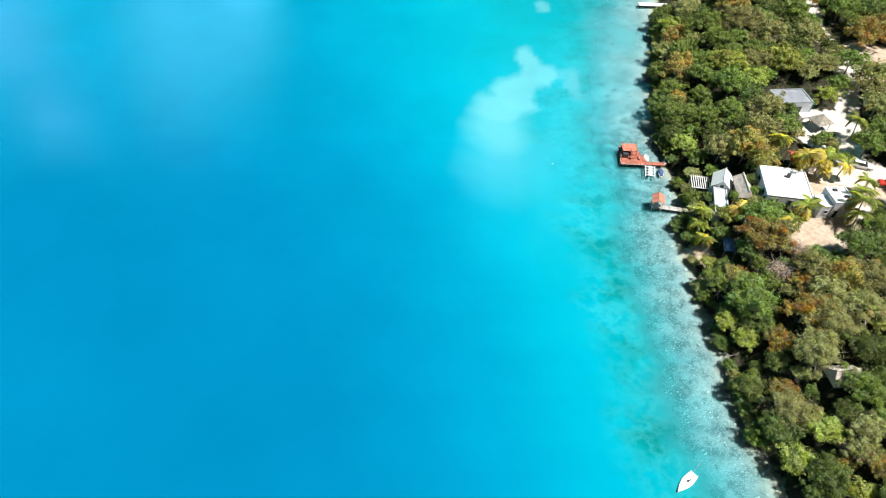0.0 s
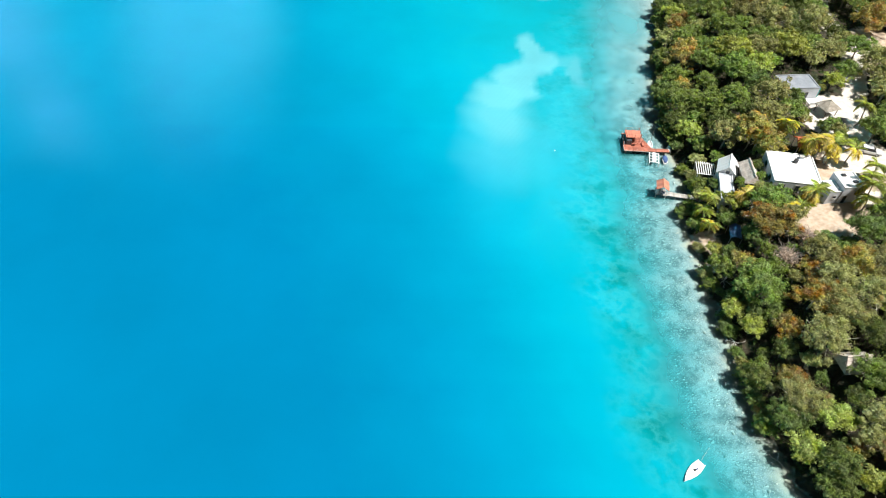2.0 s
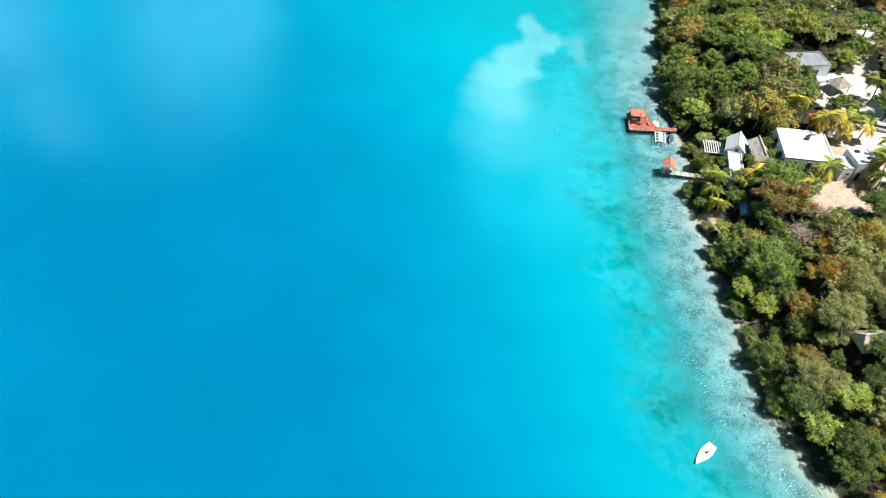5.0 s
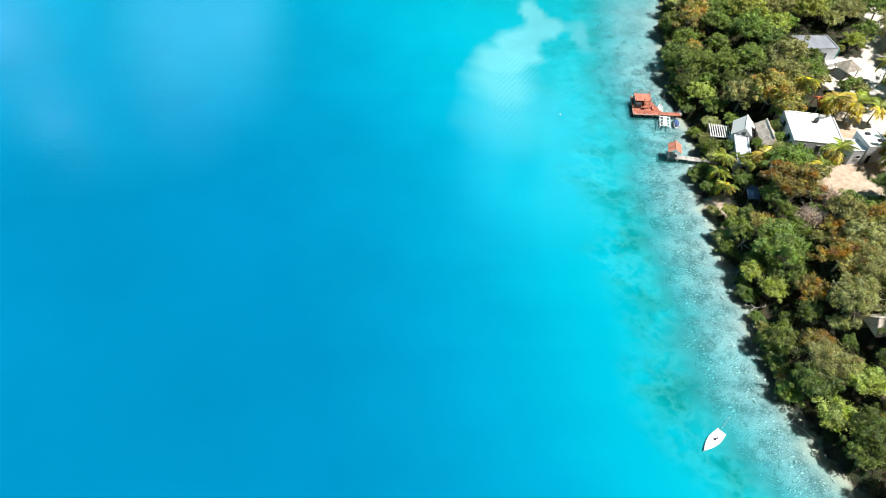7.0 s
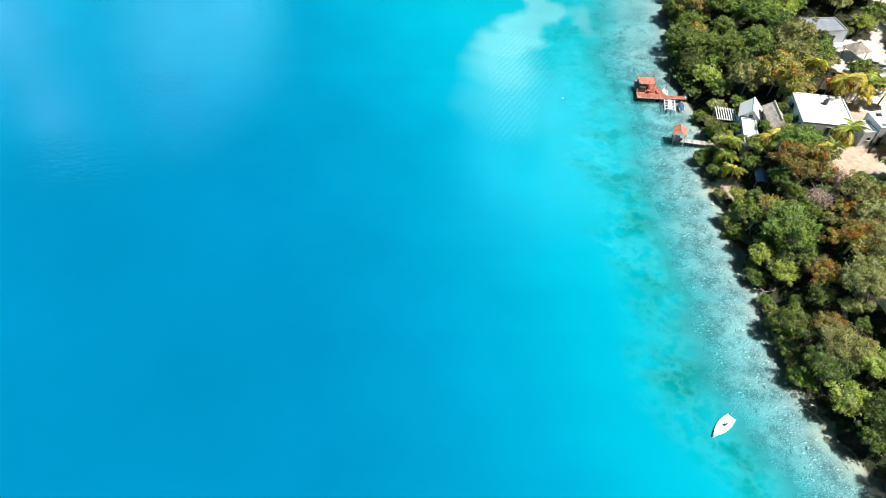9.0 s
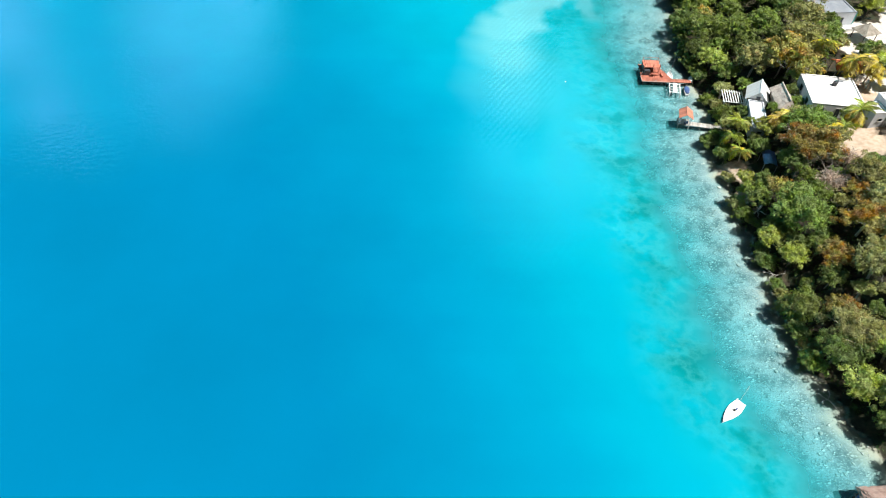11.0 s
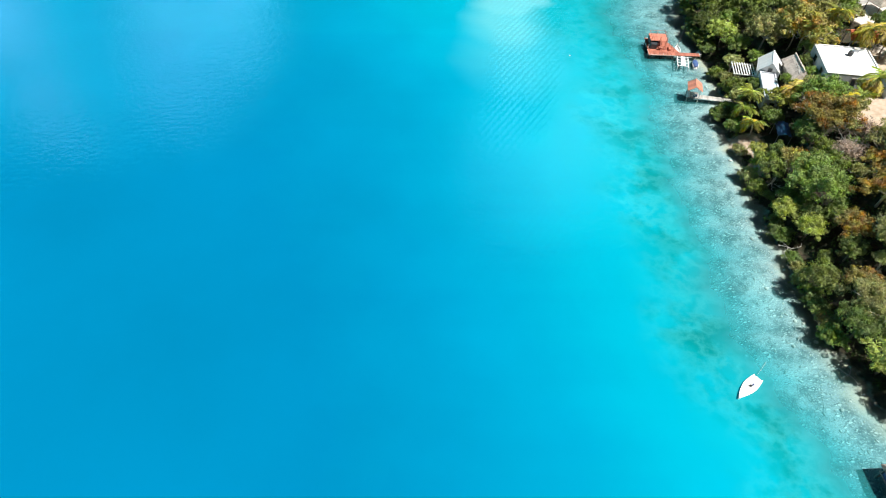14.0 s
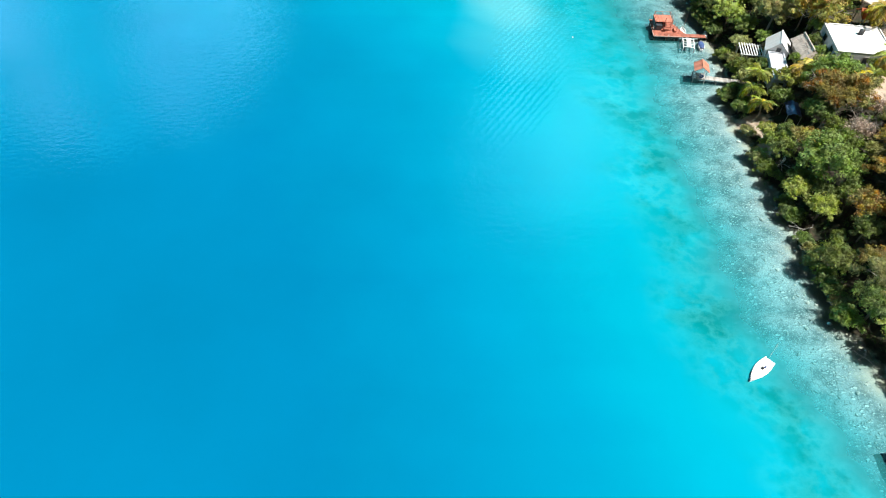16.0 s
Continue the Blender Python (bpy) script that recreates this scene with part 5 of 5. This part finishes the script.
def south_boathouse():
    """A thatched boathouse over the water, deck on piles."""
    ob = thing("boathouse", 54.0, 27.3, 0.0, 2, "reddish-brown thatched boathouse standing over the shallows", "boathouse")
    plank_run(ob, mesh_of("plank", box(4.6, 0.235, 0.05, 0.006), GREY_WOOD), 20, 0.25, (0, -2.4), "y", 0.75)
    for ox in (-2.1, 2.1):
        for oy in (-2.2, 2.2):
            part("pile", rod((ox, oy, -1.6), (ox, oy, 2.15), 0.1, 0.09, 8), DARK_WOOD, ob)
    part("brace", rod((-2.1, 2.2, 1.3), (-1.3, 2.2, 2.2), 0.05, 0.05, 6), WHITE_PAINT, ob)
    part("side_rail", box(0.08, 4.4, 0.12, 0.01, (-2.1, 0, 1.4)), BLUE_TARP, ob, "blue-painted rail")
    part("side_panel", box(0.06, 4.2, 0.6, 0, (-2.1, 0, 0.8)), BLUE_TARP, ob, "blue-painted side panel")
    thatched_roof(ob, 5.2, 5.6, 2.05, 3.7, THATCH_RED, 0.75, 8, 8, 0.68)


south_boathouse()


# ---- vehicles ----
def wheel(parent, x, y):
    tyre = rod((x, y - 0.11, 0.34), (x, y + 0.11, 0.34), 0.34, 0.34, 16)
    w = part("wheel", tyre, RUBBER, parent, "black tyre")
    part("rim", rod((x, y - 0.125, 0.34), (x, y + 0.125, 0.34), 0.2, 0.2, 12), STEEL, w)


def car(x, y, turn, paint, pickup, label):
    ob = thing("pickup_truck" if pickup else "car", x, y, floor_z(x, y), turn, label, "pickup truck" if pickup else "car")
    length, width = (5.1, 1.85) if pickup else (4.7, 1.85)
    lower = prism([(-length / 2, 0.35), (length / 2, 0.35), (length / 2, 0.75), (length / 2 - 0.1, 0.92), (-length / 2 + 0.1, 1.0), (-length / 2, 0.85)], width)
    bmesh.ops.bevel(lower, geom=list(lower.edges), offset=0.07, segments=2, affect="EDGES")
    bmesh.ops.transform(lower, matrix=pose(0, 0, 0, 0, 0, -90), verts=lower.verts)
    part("body", lower, paint, ob)
    a, c = (-0.35, 1.35) if pickup else (-2.1, 1.2)
    cabin = prism([(a, 0.93), (c, 0.93), (c - 0.75, 1.62), (a + 0.25, 1.65)], width - 0.2)
    bmesh.ops.bevel(cabin, geom=list(cabin.edges), offset=0.06, segments=2, affect="EDGES")
    bmesh.ops.transform(cabin, matrix=pose(0, 0, 0, 0, 0, -90), verts=cabin.verts)
    part("cabin", cabin, GLASS, ob, "dark tinted windows")
    part("roof", box(c - a - 1.15, width - 0.32, 0.05, 0.02, ((a + c) / 2 - 0.25, 0, 1.63)), paint, ob)
    if pickup:
        part("load_bed", box(1.9, 1.5, 0.04, 0, (-1.45, 0, 1.0)), DARK_TRIM, ob)
        for oy in (-0.82, 0.82):
            part("bed_side", box(2.0, 0.1, 0.28, 0.03, (-1.5, oy, 0.92)), paint, ob)
    for ox in (-length * 0.31, length * 0.31):
        for oy in (-width / 2 + 0.06, width / 2 - 0.06):
            wheel(ob, ox, oy)
    for oy in (-0.65, 0.65):
        part("headlight", box(0.06, 0.36, 0.14, 0.02, (length / 2 + 0.005, oy, 0.68)), STEEL, ob)
        part("tail_light", box(0.05, 0.22, 0.2, 0.02, (-length / 2 - 0.005, oy, 0.7)), CAR_RED, ob)
    part("bumper", box(0.14, width - 0.1, 0.18, 0.04, (length / 2 + 0.02, 0, 0.38)), DARK_TRIM, ob)


car(95.8, 111.6, -22, CAR_WHITE, False, "white car parked on the pale sandy lane")
car(99.3, 105.0, 168, CAR_RED, True, "red pickup truck parked at the sandy yard's edge")


def garden_swing():
    ob = thing("garden_swing", 99.5, 125.2, floor_z(99.5, 125.2), 60, "white metal garden swing frame beside the lane", "garden swing")
    for ox in (-1.2, 1.2):
        part("leg", rod((ox, -0.8, -0.1), (ox, 0, 2.0), 0.05, 0.05, 6), WHITE_PAINT, ob)
        part("leg", rod((ox, 0.8, -0.1), (ox, 0, 2.0), 0.05, 0.05, 6), WHITE_PAINT, ob)
    part("top_bar", rod((-1.3, 0, 2.0), (1.3, 0, 2.0), 0.05, 0.05, 6), WHITE_PAINT, ob)
    part("seat", box(1.6, 0.5, 0.08, 0.02, (0, 0, 0.5)), WHITE_PAINT, ob)
    part("backrest", box(1.6, 0.08, 0.5, 0.02, (0, 0.26, 0.6)), WHITE_PAINT, ob)


garden_swing()


# ---- bushes against the house walls ----
for x, y, radius, kind_of in ((68.8, 99.6, 1.3, "dark"), (72.2, 97.7, 1.1, "green"), (74.8, 97.0, 1.2, "dark"), (77.2, 96.2, 1.0, "green"),
                              (68.9, 103.4, 1.4, "green"), (69.6, 107.4, 1.5, "dark"), (71.6, 111.9, 1.7, "green"), (82.0, 96.9, 1.2, "dark"),
                              (64.7, 99.7, 1.6, "dark"), (82.0, 132.0, 2.6, "green"), (85.6, 130.8, 1.9, "dark"), (93.7, 134.9, 1.1, "lime"), (60.3, 100.5, 1.6, "green"), (60.7, 105.3, 1.5, "dark"), (65.2, 103.5, 1.3, "green")):
    tree(kind_of, x, y, radius)


# ---- a tarpaulin between the shore trees ----
FADED_TARP = speckled("faded_tarp", (0.10, 0.17, 0.36), (0.30, 0.40, 0.62), 0.8, 7, 0.5, vary=0.05)


def tarpaulin(x, y, turn):
    ob = thing("tarpaulin", x, y, floor_z(x, y), turn, "faded blue tarpaulin stretched over poles among the trees", "tarpaulin")
    bm = bmesh.new()
    n, w, d = 10, 2.4, 4.2
    rows = [[bm.verts.new(((i / n - 0.5) * w, (j / n - 0.5) * d, 2.5 - 1.1 * abs(i / n - 0.5) + 0.10 * math.sin(j * 1.9 + i * 0.7) + 0.06 * math.sin(i * 2.3))) for i in range(n + 1)] for j in range(n + 1)]
    for a, c in zip(rows, rows[1:]):
        for k in range(n):
            bm.faces.new((a[k], a[k + 1], c[k + 1], c[k]))
    bmesh.ops.solidify(bm, geom=bm.faces[:], thickness=0.02)
    part("sheet", bm, FADED_TARP, ob, smooth=True)
    for sx in (-1.1, 1.1):
        for sy in (-1.95, 1.95):
            part("pole", rod((sx, sy, -0.8), (sx, sy, 1.98), 0.04, 0.04, 6), GREY_WOOD, ob)


tarpaulin(60.2, 89.6, -12)


# ---- driftwood ----
def driftwood(x, y, size, seed, label, z=None):
    r = random.Random(seed)
    ob = thing("driftwood", x, y, max(floor_z(x, y), -0.05) if z is None else z, r.uniform(0, 360), label, "dead branch")
    bm = bmesh.new()
    for k in range(5):
        a = r.uniform(0, 6.28)
        s = Vector((0, 0, 0.15))
        for _ in range(3):
            a += r.uniform(-0.5, 0.5)
            nxt = s + Vector((math.cos(a), math.sin(a), r.uniform(-0.05, 0.45))) * size * r.uniform(0.25, 0.45)
            rod(s, nxt, 0.07, 0.05, 5, bm)
            side = nxt + Vector((math.cos(a + 1.1), math.sin(a + 1.1), r.uniform(0, 0.5))) * size * 0.25
            rod(nxt, side, 0.04, 0.02, 4, bm)
            s = nxt
    part("branch", bm, BLEACHED, ob)


driftwood(54.0, 65.4, 1.7, 4, "bleached dead branches fallen at the water's edge", 0.5)
driftwood(54.2, 43.0, 1.4, 9, "bleached dead branches fallen into the shallows")
driftwood(56.0, 79.5, 1.6, 12, "pale dead branches lying under the trees")


def buoy(x, y, colour_of, label):
    ob = thing("buoy", x, y, 0.0, 0, label, "buoy")
    bm = bmesh.new()
    bmesh.ops.create_icosphere(bm, subdivisions=2, radius=0.17)
    part("float", bm, colour_of, ob, smooth=True)
    part("ring", rod((0, 0, 0.14), (0, 0, 0.28), 0.04, 0.03, 6), CAR_RED, ob)


buoy(27.3, 121.7, WHITE_PAINT, "small white mooring buoy on the water")
